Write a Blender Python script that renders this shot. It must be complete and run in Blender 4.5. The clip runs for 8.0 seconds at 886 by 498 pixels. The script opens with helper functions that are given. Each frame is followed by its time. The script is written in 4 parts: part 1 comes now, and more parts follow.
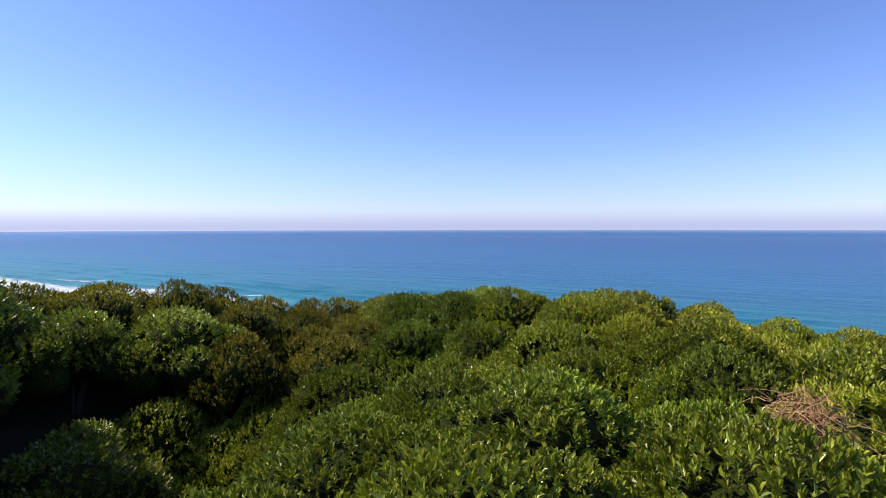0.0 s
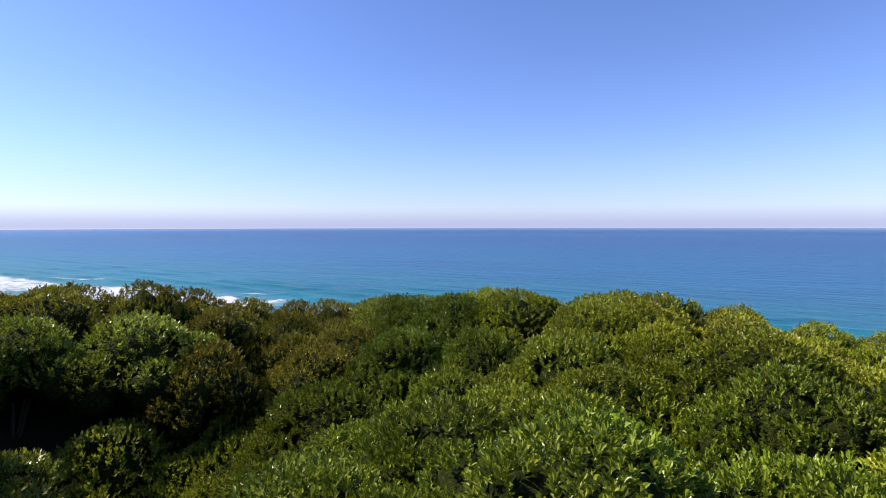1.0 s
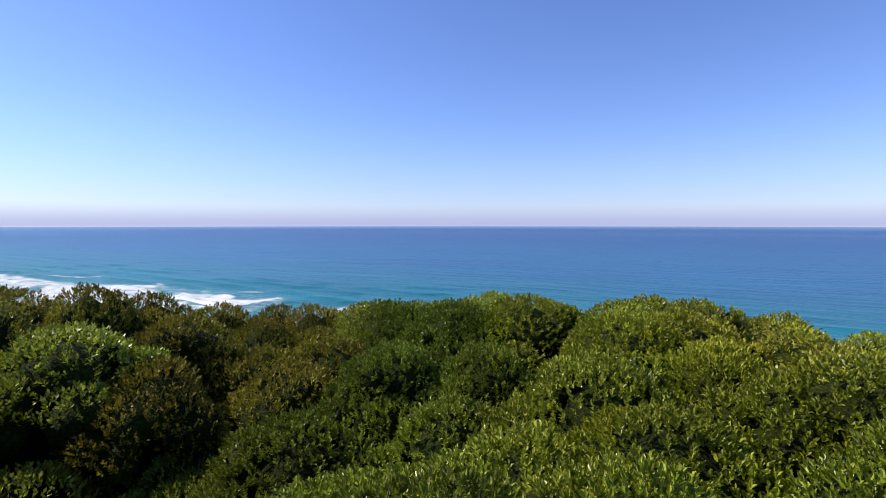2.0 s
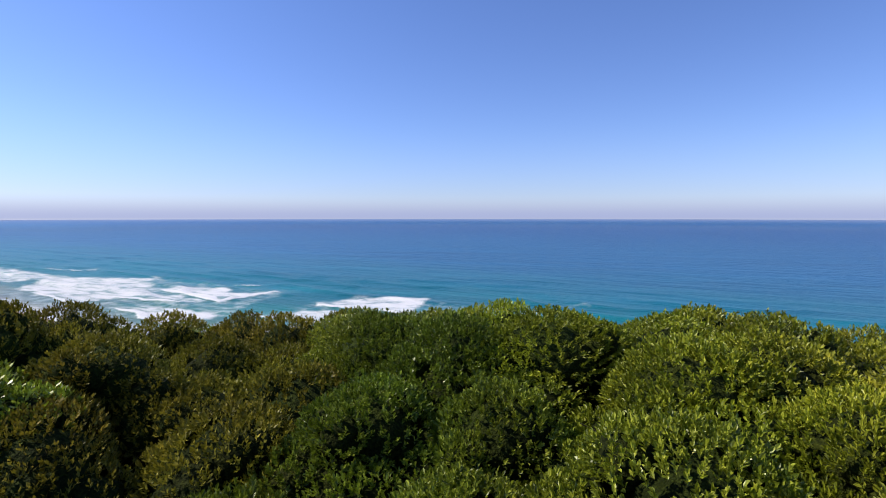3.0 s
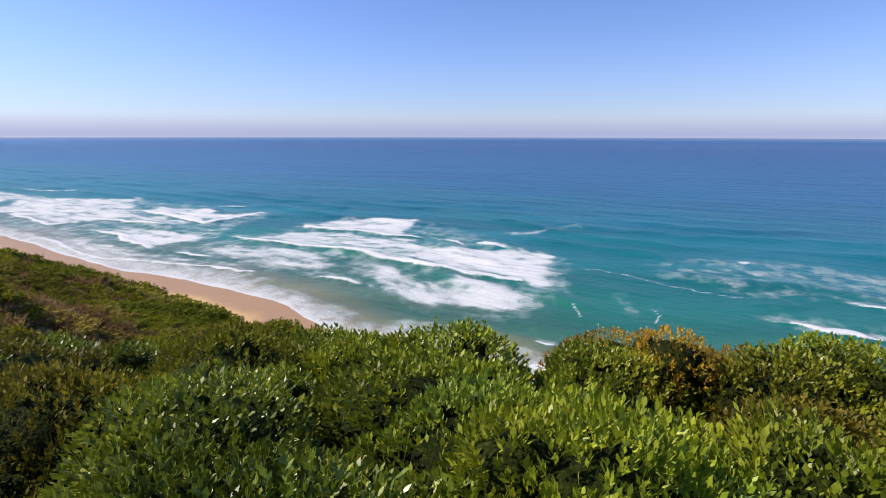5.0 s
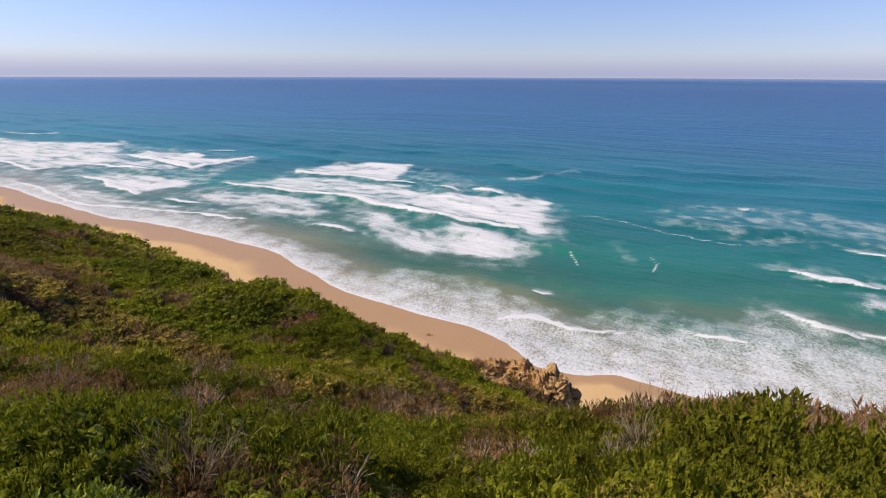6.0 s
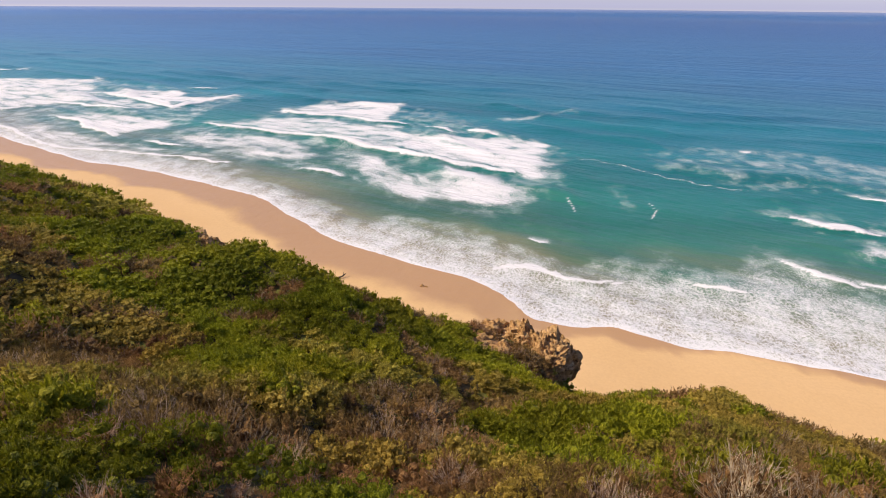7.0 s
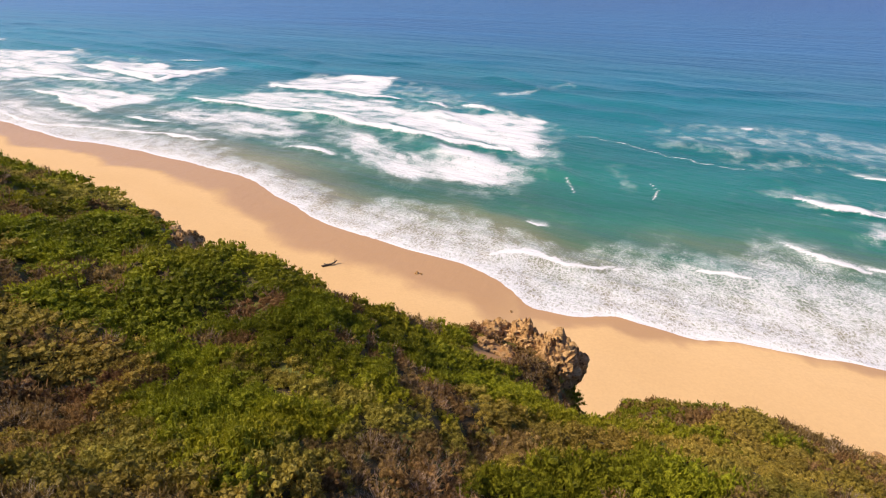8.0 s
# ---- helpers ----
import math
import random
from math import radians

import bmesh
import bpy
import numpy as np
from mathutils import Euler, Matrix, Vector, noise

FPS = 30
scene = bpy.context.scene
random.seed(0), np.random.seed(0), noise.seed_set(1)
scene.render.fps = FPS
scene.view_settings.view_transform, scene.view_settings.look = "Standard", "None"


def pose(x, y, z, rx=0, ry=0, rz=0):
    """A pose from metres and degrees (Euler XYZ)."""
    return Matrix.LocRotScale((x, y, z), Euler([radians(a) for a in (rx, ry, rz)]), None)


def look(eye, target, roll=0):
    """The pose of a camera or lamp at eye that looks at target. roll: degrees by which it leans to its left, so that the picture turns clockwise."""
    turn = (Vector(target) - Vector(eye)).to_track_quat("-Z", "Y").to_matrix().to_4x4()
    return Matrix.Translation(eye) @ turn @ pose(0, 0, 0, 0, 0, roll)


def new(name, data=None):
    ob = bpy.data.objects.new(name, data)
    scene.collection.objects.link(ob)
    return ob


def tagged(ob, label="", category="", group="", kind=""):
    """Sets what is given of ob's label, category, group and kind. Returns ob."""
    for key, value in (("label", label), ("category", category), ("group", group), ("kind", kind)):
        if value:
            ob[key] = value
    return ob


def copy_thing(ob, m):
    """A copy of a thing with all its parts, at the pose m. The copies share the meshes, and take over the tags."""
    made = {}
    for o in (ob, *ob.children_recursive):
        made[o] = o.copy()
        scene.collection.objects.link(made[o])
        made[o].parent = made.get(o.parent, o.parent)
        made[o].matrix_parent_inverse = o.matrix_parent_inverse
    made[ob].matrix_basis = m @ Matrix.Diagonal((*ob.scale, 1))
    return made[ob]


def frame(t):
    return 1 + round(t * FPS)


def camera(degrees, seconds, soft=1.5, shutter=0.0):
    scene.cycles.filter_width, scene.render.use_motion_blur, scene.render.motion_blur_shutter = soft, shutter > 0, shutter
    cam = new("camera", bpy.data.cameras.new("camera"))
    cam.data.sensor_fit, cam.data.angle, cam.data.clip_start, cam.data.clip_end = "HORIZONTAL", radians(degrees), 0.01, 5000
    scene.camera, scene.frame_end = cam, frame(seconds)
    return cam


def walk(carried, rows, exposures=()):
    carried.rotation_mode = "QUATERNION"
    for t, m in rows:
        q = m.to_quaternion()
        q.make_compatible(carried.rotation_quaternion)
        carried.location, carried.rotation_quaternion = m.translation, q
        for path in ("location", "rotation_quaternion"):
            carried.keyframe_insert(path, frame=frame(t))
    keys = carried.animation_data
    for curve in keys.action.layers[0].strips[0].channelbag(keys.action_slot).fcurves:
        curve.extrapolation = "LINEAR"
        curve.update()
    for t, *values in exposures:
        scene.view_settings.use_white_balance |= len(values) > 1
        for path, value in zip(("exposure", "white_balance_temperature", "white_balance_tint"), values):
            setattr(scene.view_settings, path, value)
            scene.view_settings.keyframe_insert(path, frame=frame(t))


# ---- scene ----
cam = camera(83.0, 8.0, 1.0)
SEA_EYE = 50.0
# seconds, x, y, height over the take-off height, pitch below level, roll, yaw
PATH = [
    (0.0, 0.00, 0.00, 0.00, 2.54, 0.10, 0.0),
    (0.5, 0.00, 0.48, -0.03, 2.61, 0.10, -0.1),
    (1.0, 0.00, 1.05, -0.06, 2.77, 0.10, -0.1),
    (1.5, 0.00, 1.68, -0.10, 2.90, 0.05, -0.2),
    (3.0, 0.00, 4.14, -0.15, 3.80, 0.0, -0.5),
    (3.5, 0.03, 5.22, -0.17, 6.02, 0.0, -0.8),
    (4.0, 0.07, 6.36, -0.17, 8.09, -0.1, -1.1),
    (4.5, 0.12, 7.65, -0.17, 10.27, -0.1, -1.4),
    (6.0, 0.20, 12.65, -0.15, 19.30, -0.2, -2.2),
    (6.5, 0.17, 14.71, -0.12, 22.63, -0.3, -2.6),
    (7.0, 0.13, 16.87, -0.08, 26.05, -0.4, -3.0),
    (7.5, 0.10, 19.10, -0.04, 28.85, -0.5, -3.4),
    (8.0, 0.05, 21.37, 0.00, 28.95, -0.6, -3.7),
]
walk(cam, [(t, pose(x, y, SEA_EYE + z, 90 - pitch, roll, yaw)) for t, x, y, z, pitch, roll, yaw in PATH],
     exposures=[(0.0, 0.40, 6500, 10), (1.5, 0.36, 6450, 10), (3.0, 0.12, 6300, 9), (4.5, 0.14, 6350, 9), (6.0, 0.04, 6950, 11), (6.5, 0.13, 7200, 12), (7.0, 0.22, 7450, 14), (7.5, 0.30, 7500, 14), (8.0, 0.36, 7450, 14)])

# ---- light ----
SUN_FROM = Vector((-0.735, 0.10, 0.68)).normalized()
world = bpy.data.worlds.new("sky")
scene.world = world
world.use_nodes = True
wn = world.node_tree.nodes
wl = world.node_tree.links
sky = wn.new("ShaderNodeTexSky")
sky.sky_type = "NISHITA"
sky.sun_disc = False
sky.sun_elevation = math.asin(SUN_FROM.z)
sky.sun_rotation = math.atan2(SUN_FROM.x, SUN_FROM.y)
sky.air_density = 1.0
sky.dust_density = 0.15
sky.ozone_density = 3.0
wn["Background"].inputs["Strength"].default_value = 0.11
tint = wn.new("ShaderNodeMix")
tint.data_type, tint.blend_type = "RGBA", "MULTIPLY"
tint.inputs[0].default_value = 1.0
tint.inputs[7].default_value = (0.90, 0.96, 1.36, 1)
wl.new(sky.outputs["Color"], tint.inputs[6])
wl.new(tint.outputs[2], wn["Background"].inputs["Color"])

sun = new("sun", bpy.data.lights.new("sun", "SUN"))
sun.data.energy = 5.0
sun.data.angle = radians(0.53)
sun.data.color = (1.0, 0.90, 0.74)
sun.matrix_world = look((0, 0, 80), tuple(Vector((0, 0, 80)) - SUN_FROM))


# ---- materials ----
class Mat:
    """A node material with short ways to add nodes."""

    def __init__(self, name, rough=0.7, spec=0.4):
        self.m = bpy.data.materials.new(name)
        self.m.use_nodes = True
        self.n = self.m.node_tree.nodes
        self.l = self.m.node_tree.links
        self.bsdf = self.n["Principled BSDF"]
        self.bsdf.inputs["Roughness"].default_value = rough
        self.bsdf.inputs["Specular IOR Level"].default_value = spec

    def put(self, value, socket):
        if hasattr(value, "is_linked"):
            self.l.new(value, socket)
        elif isinstance(value, (tuple, list)) and len(value) == 3 and socket.type == "RGBA":
            socket.default_value = (*value, 1)
        else:
            socket.default_value = value

    def noise(self, scale, detail=4, rough=0.55, vec=None, dist=0.0):
        t = self.n.new("ShaderNodeTexNoise")
        t.inputs["Scale"].default_value = scale
        t.inputs["Detail"].default_value = detail
        t.inputs["Roughness"].default_value = rough
        t.inputs["Distortion"].default_value = dist
        self.l.new(vec if vec is not None else self.where(), t.inputs["Vector"])
        return t.outputs["Fac"]

    def voronoi(self, scale, vec=None, feature="DISTANCE_TO_EDGE"):
        t = self.n.new("ShaderNodeTexVoronoi")
        t.feature = feature
        t.inputs["Scale"].default_value = scale
        self.l.new(vec if vec is not None else self.where(), t.inputs["Vector"])
        return t.outputs["Distance"]

    def where(self, scale=(1, 1, 1), turn=0.0):
        g = self.n.new("ShaderNodeNewGeometry").outputs["Position"]
        if scale == (1, 1, 1) and not turn:
            return g
        r = self.n.new("ShaderNodeVectorRotate")
        r.rotation_type = "Z_AXIS"
        r.inputs["Angle"].default_value = turn
        self.l.new(g, r.inputs["Vector"])
        s = self.n.new("ShaderNodeVectorMath")
        s.operation = "MULTIPLY"
        s.inputs[1].default_value = scale
        self.l.new(r.outputs[0], s.inputs[0])
        return s.outputs[0]

    def warp(self, vec, scale, amount):
        t = self.n.new("ShaderNodeTexNoise")
        t.inputs["Scale"].default_value = scale
        self.l.new(vec, t.inputs["Vector"])
        s = self.n.new("ShaderNodeVectorMath")
        s.operation = "MULTIPLY_ADD"
        s.inputs[1].default_value = (amount, amount, amount)
        self.l.new(t.outputs["Color"], s.inputs[0])
        self.l.new(vec, s.inputs[2])
        return s.outputs[0]

    def attr(self, name):
        a = self.n.new("ShaderNodeAttribute")
        a.attribute_name = name
        return a.outputs["Fac"]

    def math(self, op, a, b=0.0, c=0.0):
        t = self.n.new("ShaderNodeMath")
        t.operation = op
        for value, socket in zip((a, b, c), t.inputs):
            self.put(value, socket)
        return t.outputs[0]

    def span(self, value, a, b, lo=0.0, hi=1.0, smooth=True):
        t = self.n.new("ShaderNodeMapRange")
        t.interpolation_type = "SMOOTHSTEP" if smooth else "LINEAR"
        self.put(value, t.inputs["Value"])
        for k, v in zip(("From Min", "From Max", "To Min", "To Max"), (a, b, lo, hi)):
            self.put(v, t.inputs[k])
        return t.outputs["Result"]

    def mix(self, fac, a, b, blend="MIX"):
        t = self.n.new("ShaderNodeMix")
        t.data_type, t.blend_type = "RGBA", blend
        self.put(fac, t.inputs[0])
        self.put(a, t.inputs[6])
        self.put(b, t.inputs[7])
        return t.outputs[2]

    def ramp(self, fac, stops):
        t = self.n.new("ShaderNodeValToRGB")
        while len(t.color_ramp.elements) < len(stops):
            t.color_ramp.elements.new(0.5)
        for e, (p, c) in zip(t.color_ramp.elements, stops):
            e.position, e.color = p, (*c, 1)
        self.put(fac, t.inputs["Fac"])
        return t.outputs["Color"]

    def island(self):
        return self.n.new("ShaderNodeNewGeometry").outputs["Random Per Island"]

    def each(self):
        return self.n.new("ShaderNodeObjectInfo").outputs["Random"]

    def bump(self, height, strength=0.4, distance=0.05, under=None):
        b = self.n.new("ShaderNodeBump")
        b.inputs["Strength"].default_value = strength
        b.inputs["Distance"].default_value = distance
        self.l.new(height, b.inputs["Height"])
        if under is not None:
            self.l.new(under, b.inputs["Normal"])
        return b.outputs["Normal"]

    def done(self, color, rough=None, normal=None, trans=None):
        self.put(color, self.bsdf.inputs["Base Color"])
        if rough is not None:
            self.put(rough, self.bsdf.inputs["Roughness"])
        if normal is not None:
            self.l.new(normal, self.bsdf.inputs["Normal"])
        if trans is not None:
            # light that comes through thin leaves
            t = self.n.new("ShaderNodeBsdfTranslucent")
            self.put(trans, t.inputs["Color"])
            add = self.n.new("ShaderNodeMixShader")
            add.inputs[0].default_value = 0.26
            self.l.new(self.bsdf.outputs[0], add.inputs[1])
            self.l.new(t.outputs[0], add.inputs[2])
            self.l.new(add.outputs[0], self.n["Material Output"].inputs["Surface"])
        return self.m


def leaf_material(name, dark, mid, light, rough=0.4, spec=0.5, patch=0.6, grain=0, lump=0.05, own_tint=0.6, speck=16):
    """Leaves: each its own tint, with patches of fresher and duller growth."""
    m = Mat(name, rough, spec)
    own = m.math("ADD", m.math("MULTIPLY", m.island(), own_tint), m.math("MULTIPLY", m.span(m.noise(speck, 5, 0.75), 0.32, 0.68), 1 - own_tint))
    col = m.ramp(own, [(0.0, dark), (0.5, mid), (0.93, light), (1.0, tuple(min(1, c * 1.25) for c in light))])
    big = m.span(m.noise(patch, 3), 0.35, 0.65, 0.66, 1.26)
    hsv = m.n.new("ShaderNodeHueSaturation")
    m.put(big, hsv.inputs["Value"])
    m.put(m.span(m.noise(patch * 0.6, 2), 0.3, 0.7, 0.48, 0.515), hsv.inputs["Hue"])
    m.put(col, hsv.inputs["Color"])
    return m.done(hsv.outputs[0], normal=m.bump(m.noise(grain, 3, 0.6), 1.0, lump) if grain else None, trans=hsv.outputs[0])


def twig_material(name, a, b):
    m = Mat(name, 0.85, 0.2)
    return m.done(m.mix(m.noise(14, 5), a, b), normal=m.bump(m.noise(60, 4), 0.5, 0.004))


def sea_material():
    m = Mat("sea_water", 0.12, 0.28)
    m.bsdf.inputs["IOR"].default_value = 1.33
    w, foam = m.attr("offshore"), m.attr("foam")
    long = m.where((0.35, 1.0, 1.0), -SHORE_TURN)
    drift = m.noise(0.012, 4, vec=long)
    depth = m.math("ADD", w, m.span(drift, 0.2, 0.8, -60, 60, False))
    near = m.ramp(m.span(w, 0, 130, smooth=False), [
        (0.0, (0.30, 0.22, 0.13)), (0.10, (0.17, 0.19, 0.12)), (0.2, (0.04, 0.14, 0.095)),
        (0.45, (0.014, 0.155, 0.128)), (1.0, (0.010, 0.150, 0.180))])
    col = m.mix(m.span(depth, 90, 420), near, (0.009, 0.104, 0.225))
    col = m.mix(m.span(depth, 300, 1500), col, (0.004, 0.070, 0.200))
    cloudy = m.span(m.noise(0.06, 5, vec=m.warp(long, 0.05, 8.0)), 0.35, 0.75)
    sandy = m.math("MULTIPLY", cloudy, m.span(w, 12, 70, 0.62, 0.0))
    col = m.mix(sandy, col, (0.24, 0.20, 0.12))
    streak = m.noise(0.03, 5, 0.6, vec=m.where((0.12, 1.0, 1), -SHORE_TURN * 0.4))
    col = m.mix(1.0, col, m.ramp(streak, [(0.3, (0.72, 0.74, 0.78)), (0.7, (1.22, 1.2, 1.16))]), "MULTIPLY")
    # swell, chop and ripples
    swell = m.noise(0.05, 3, vec=m.where((0.3, 1.6, 1), -SHORE_TURN))
    chop = m.noise(0.33, 5, 0.6, vec=m.where((0.5, 1.3, 1), -SHORE_TURN))
    nrm = m.bump(swell, 0.7, 3.2)
    nrm = m.bump(chop, 0.75, 0.7, nrm)
    # foam: lace where it is thin, solid where it is dense
    flat = m.warp(m.where((1.0, 0.80, 0.4), -SHORE_TURN - 0.3), 0.3, 2.0)
    cells = m.span(m.voronoi(1.5, m.warp(flat, 1.1, 1.1)), 0.0, 0.36, 1.0, 0.0, False)
    small = m.span(m.voronoi(3.6, m.warp(flat, 2.5, 0.6)), 0.0, 0.4, 1.0, 0.0, False)
    fine = m.noise(1.5, 6, 0.66, vec=flat)
    veil = m.noise(0.2, 6, 0.62, vec=flat)
    lace = m.math("ADD", m.math("ADD", m.math("MULTIPLY", cells, 0.32), m.math("MULTIPLY", small, 0.24)),
                  m.math("ADD", m.math("MULTIPLY", fine, 0.62), m.math("MULTIPLY", veil, 0.5)))
    need = m.math("SUBTRACT", 1.47, m.math("MULTIPLY", foam, 1.12))
    white = m.span(m.math("SUBTRACT", lace, need), -0.16, 0.32)
    lip = m.span(m.math("ADD", m.attr("crest"), m.span(fine, 0.25, 0.75, -0.22, 0.22)), 0.25, 0.75)
    white = m.math("MAXIMUM", white, lip)
    haze = m.math("MULTIPLY", m.span(m.math("ADD", foam, m.span(veil, 0.3, 0.7, -0.35, 0.15)), 0.05, 0.85), 0.66)
    col = m.mix(haze, col, (0.46, 0.56, 0.53))
    col = m.mix(white, col, (0.67, 0.67, 0.68))
    nrm = m.bump(m.math("MULTIPLY", white, m.noise(0.8, 5)), 0.5, 0.25, nrm)
    return m.done(col, m.span(white, 0, 1, 0.30, 0.9), nrm)


def ground_material():
    """Beach sand, bare earth under the scrub with shade in its colour, and rock where the cliff is steep."""
    m = Mat("ground_soil_and_sand", 0.9, 0.25)
    w, beach = m.attr("offshore"), m.attr("beach")
    grain = m.noise(2.2, 8, 0.7)
    broad = m.noise(0.07, 5, vec=m.where((0.35, 1, 1), -SHORE_TURN))
    sand = m.mix(broad, (0.57, 0.360, 0.165), (0.67, 0.450, 0.235))
    sand = m.mix(m.span(grain, 0.3, 0.75, 0, 0.22), sand, (0.40, 0.25, 0.12))
    line = m.math("ADD", w, m.span(m.noise(0.05, 4), 0.25, 0.75, -5, 5, False))
    wet = m.math("MULTIPLY", m.span(line, -13.0, -8.0), m.attr("damp"))
    wet = m.math("MAXIMUM", wet, m.span(line, -3.2, -0.6))
    sand = m.mix(m.math("MULTIPLY", wet, 0.72), sand, (0.36, 0.20, 0.10))
    # earth coloured dark so that gaps between the shrubs look shaded
    soil = m.mix(m.noise(0.9, 6), (0.050, 0.034, 0.014), (0.13, 0.088, 0.036))
    soil = m.mix(m.span(m.noise(0.5, 6, 0.65), 0.45, 0.62), soil, (0.115, 0.12, 0.022))
    up = m.n.new("ShaderNodeSeparateXYZ")
    m.l.new(m.n.new("ShaderNodeNewGeometry").outputs["True Normal"], up.inputs[0])
    strata = m.noise(0.8, 6, 0.65, vec=m.warp(m.where((0.25, 0.25, 2.2)), 0.4, 1.2))
    rock = m.ramp(strata, [(0.25, (0.10, 0.06, 0.035)), (0.5, (0.30, 0.19, 0.10)), (0.7, (0.42, 0.30, 0.18))])
    steep = m.span(m.math("ADD", up.outputs[2], m.span(grain, 0, 1, -0.12, 0.12)), 0.42, 0.6, 1, 0)
    soil = m.mix(m.attr("bare"), soil, m.mix(grain, (0.46, 0.25, 0.10), (0.30, 0.15, 0.06)))
    # leaf litter under the thicket, coloured extra dark to deepen the shade there
    soil = m.mix(m.attr("litter_shade"), soil, m.mix(grain, (0.020, 0.017, 0.009), (0.055, 0.042, 0.022)))
    land = m.mix(steep, soil, rock)
    col = m.mix(beach, land, sand)
    rough = m.span(m.math("MULTIPLY", wet, beach), 0, 1, 0.95, 0.45)
    nrm = m.bump(m.noise(0.5, 6), 0.5, 0.25)
    nrm = m.bump(grain, 0.35, 0.05, nrm)
    return m.done(col, rough, nrm)


def rock_material():
    m = Mat("weathered_sandstone", 0.92, 0.2)
    strata = m.noise(1.1, 7, 0.65, vec=m.warp(m.where((0.5, 0.5, 2.0)), 0.7, 0.9))
    col = m.ramp(strata, [(0.22, (0.14, 0.070, 0.028)), (0.42, (0.40, 0.225, 0.090)), (0.58, (0.56, 0.35, 0.16)), (0.8, (0.66, 0.47, 0.26))])
    pits = m.span(m.voronoi(2.6, m.warp(m.where(), 1.5, 0.5), "F1"), 0.05, 0.4, 0.35, 1.0)
    col = m.mix(1.0, col, pits, "MULTIPLY")
    nrm = m.bump(m.noise(1.6, 8, 0.7), 1.0, 0.35)
    return m.done(col, normal=m.bump(pits, 0.7, 0.12, nrm))


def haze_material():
    """Sea haze along the horizon, painted as a glow, thickest just over the water."""
    m = Mat("sea_haze_glow", 1.0, 0.0)
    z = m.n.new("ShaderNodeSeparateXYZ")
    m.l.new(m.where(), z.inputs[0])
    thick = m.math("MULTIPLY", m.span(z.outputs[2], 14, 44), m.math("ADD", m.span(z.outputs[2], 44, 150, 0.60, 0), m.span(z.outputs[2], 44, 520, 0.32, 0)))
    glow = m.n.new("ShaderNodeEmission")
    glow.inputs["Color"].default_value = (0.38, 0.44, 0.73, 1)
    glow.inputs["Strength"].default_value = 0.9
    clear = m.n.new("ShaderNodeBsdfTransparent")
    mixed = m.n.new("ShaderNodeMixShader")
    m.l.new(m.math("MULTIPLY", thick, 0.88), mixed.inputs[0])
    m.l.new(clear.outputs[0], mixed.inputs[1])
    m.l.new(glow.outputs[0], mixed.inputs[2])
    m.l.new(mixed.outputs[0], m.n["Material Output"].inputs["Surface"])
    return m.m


# ---- the lie of the land: u runs along the shore, v out to sea ----
SX, SY = 0.835, 0.551
SHORE_TURN = -math.atan2(SY, SX)


def to_uv(x, y):
    return SX * x - SY * y, SY * x + SX * y


def to_xy(u, v):
    return SX * u + SY * v, -SY * u + SX * v


def smooth(t):
    t = np.clip(t, 0.0, 1.0)
    return t * t * (3 - 2 * t)


LATTICE = np.random.RandomState(7).rand(256, 256)


def vnoise(x, y):
    """Smooth random values from 0 to 1 over a plane, one to a unit cell."""
    x, y = np.asarray(x, float), np.asarray(y, float)
    i, j = np.floor(x).astype(int), np.floor(y).astype(int)
    a, b = smooth(x - i), smooth(y - j)
    p = lambda k, n: LATTICE[(i + k) % 256, (j + n) % 256]
    return (p(0, 0) * (1 - a) + p(1, 0) * a) * (1 - b) + (p(0, 1) * (1 - a) + p(1, 1) * a) * b


def fbm(x, y, octaves=4):
    return sum(vnoise(x * 2**k + 17.3 * k, y * 2**k + 5.1 * k) / 2**k for k in range(octaves)) / sum(0.5**k for k in range(octaves))


def curve(t, *knots):
    """A smooth line through knots (t, value)."""
    k = np.array(knots, float)
    t = np.asarray(t, float)
    rise = np.diff(k[:, 1]) / np.diff(k[:, 0])
    lean = np.concatenate([[rise[0]], np.where(rise[1:] * rise[:-1] > 0, 2 * rise[1:] * rise[:-1] / (rise[1:] + rise[:-1] + 1e-12), 0.0), [rise[-1]]])
    s = np.clip(t, k[0, 0], k[-1, 0])
    i = np.clip(np.searchsorted(k[:, 0], s) - 1, 0, len(k) - 2)
    h = k[i + 1, 0] - k[i, 0]
    f = (s - k[i, 0]) / h
    return ((1 + 2 * f) * (1 - f) ** 2 * k[i, 1] + f * (1 - f) ** 2 * h * lean[i] + f * f * (3 - 2 * f) * k[i + 1, 1] + f * f * (f - 1) * h * lean[i + 1])


def shore(u):
    """The water's edge, with the scallops that the swash leaves."""
    big = curve(u, (-700, 97), (-295, 99), (-241, 97), (-203, 96.5), (-181, 101), (-147, 103), (-125, 103), (-103, 97.6), (-80, 92.2),
                (-64, 92), (-50, 92.5), (-39, 89.5), (-32, 85.6), (-26, 86.4), (-19, 90.3), (-10, 90.4), (-2, 92.6), (9, 95.3), (20, 97.2), (700, 99))
    return big + 1.0 * (vnoise(u / 7.0, 3.3) - 0.5) + 0.5 * (vnoise(u / 2.3, 9.3) - 0.5)


def cliff_line(u):
    return curve(u, (-700, 49.0), (-90, 49.0), (-62, 48.5), (-56, 44.5), (-50, 40.0), (-45, 39.0), (-40, 40.5), (-35, 41.5), (-30, 47), (-26, 57.5), (-20.0, 58.0), (-17.6, 54), (-15.6, 50.5), (-13.2, 55.0), (-10.5, 56), (-4, 55.5), (4, 52), (16, 50), (60, 49), (700, 49)) \
        + 1.6 * (fbm(u / 5.0, 1.7 + 0 * u) - 0.5)


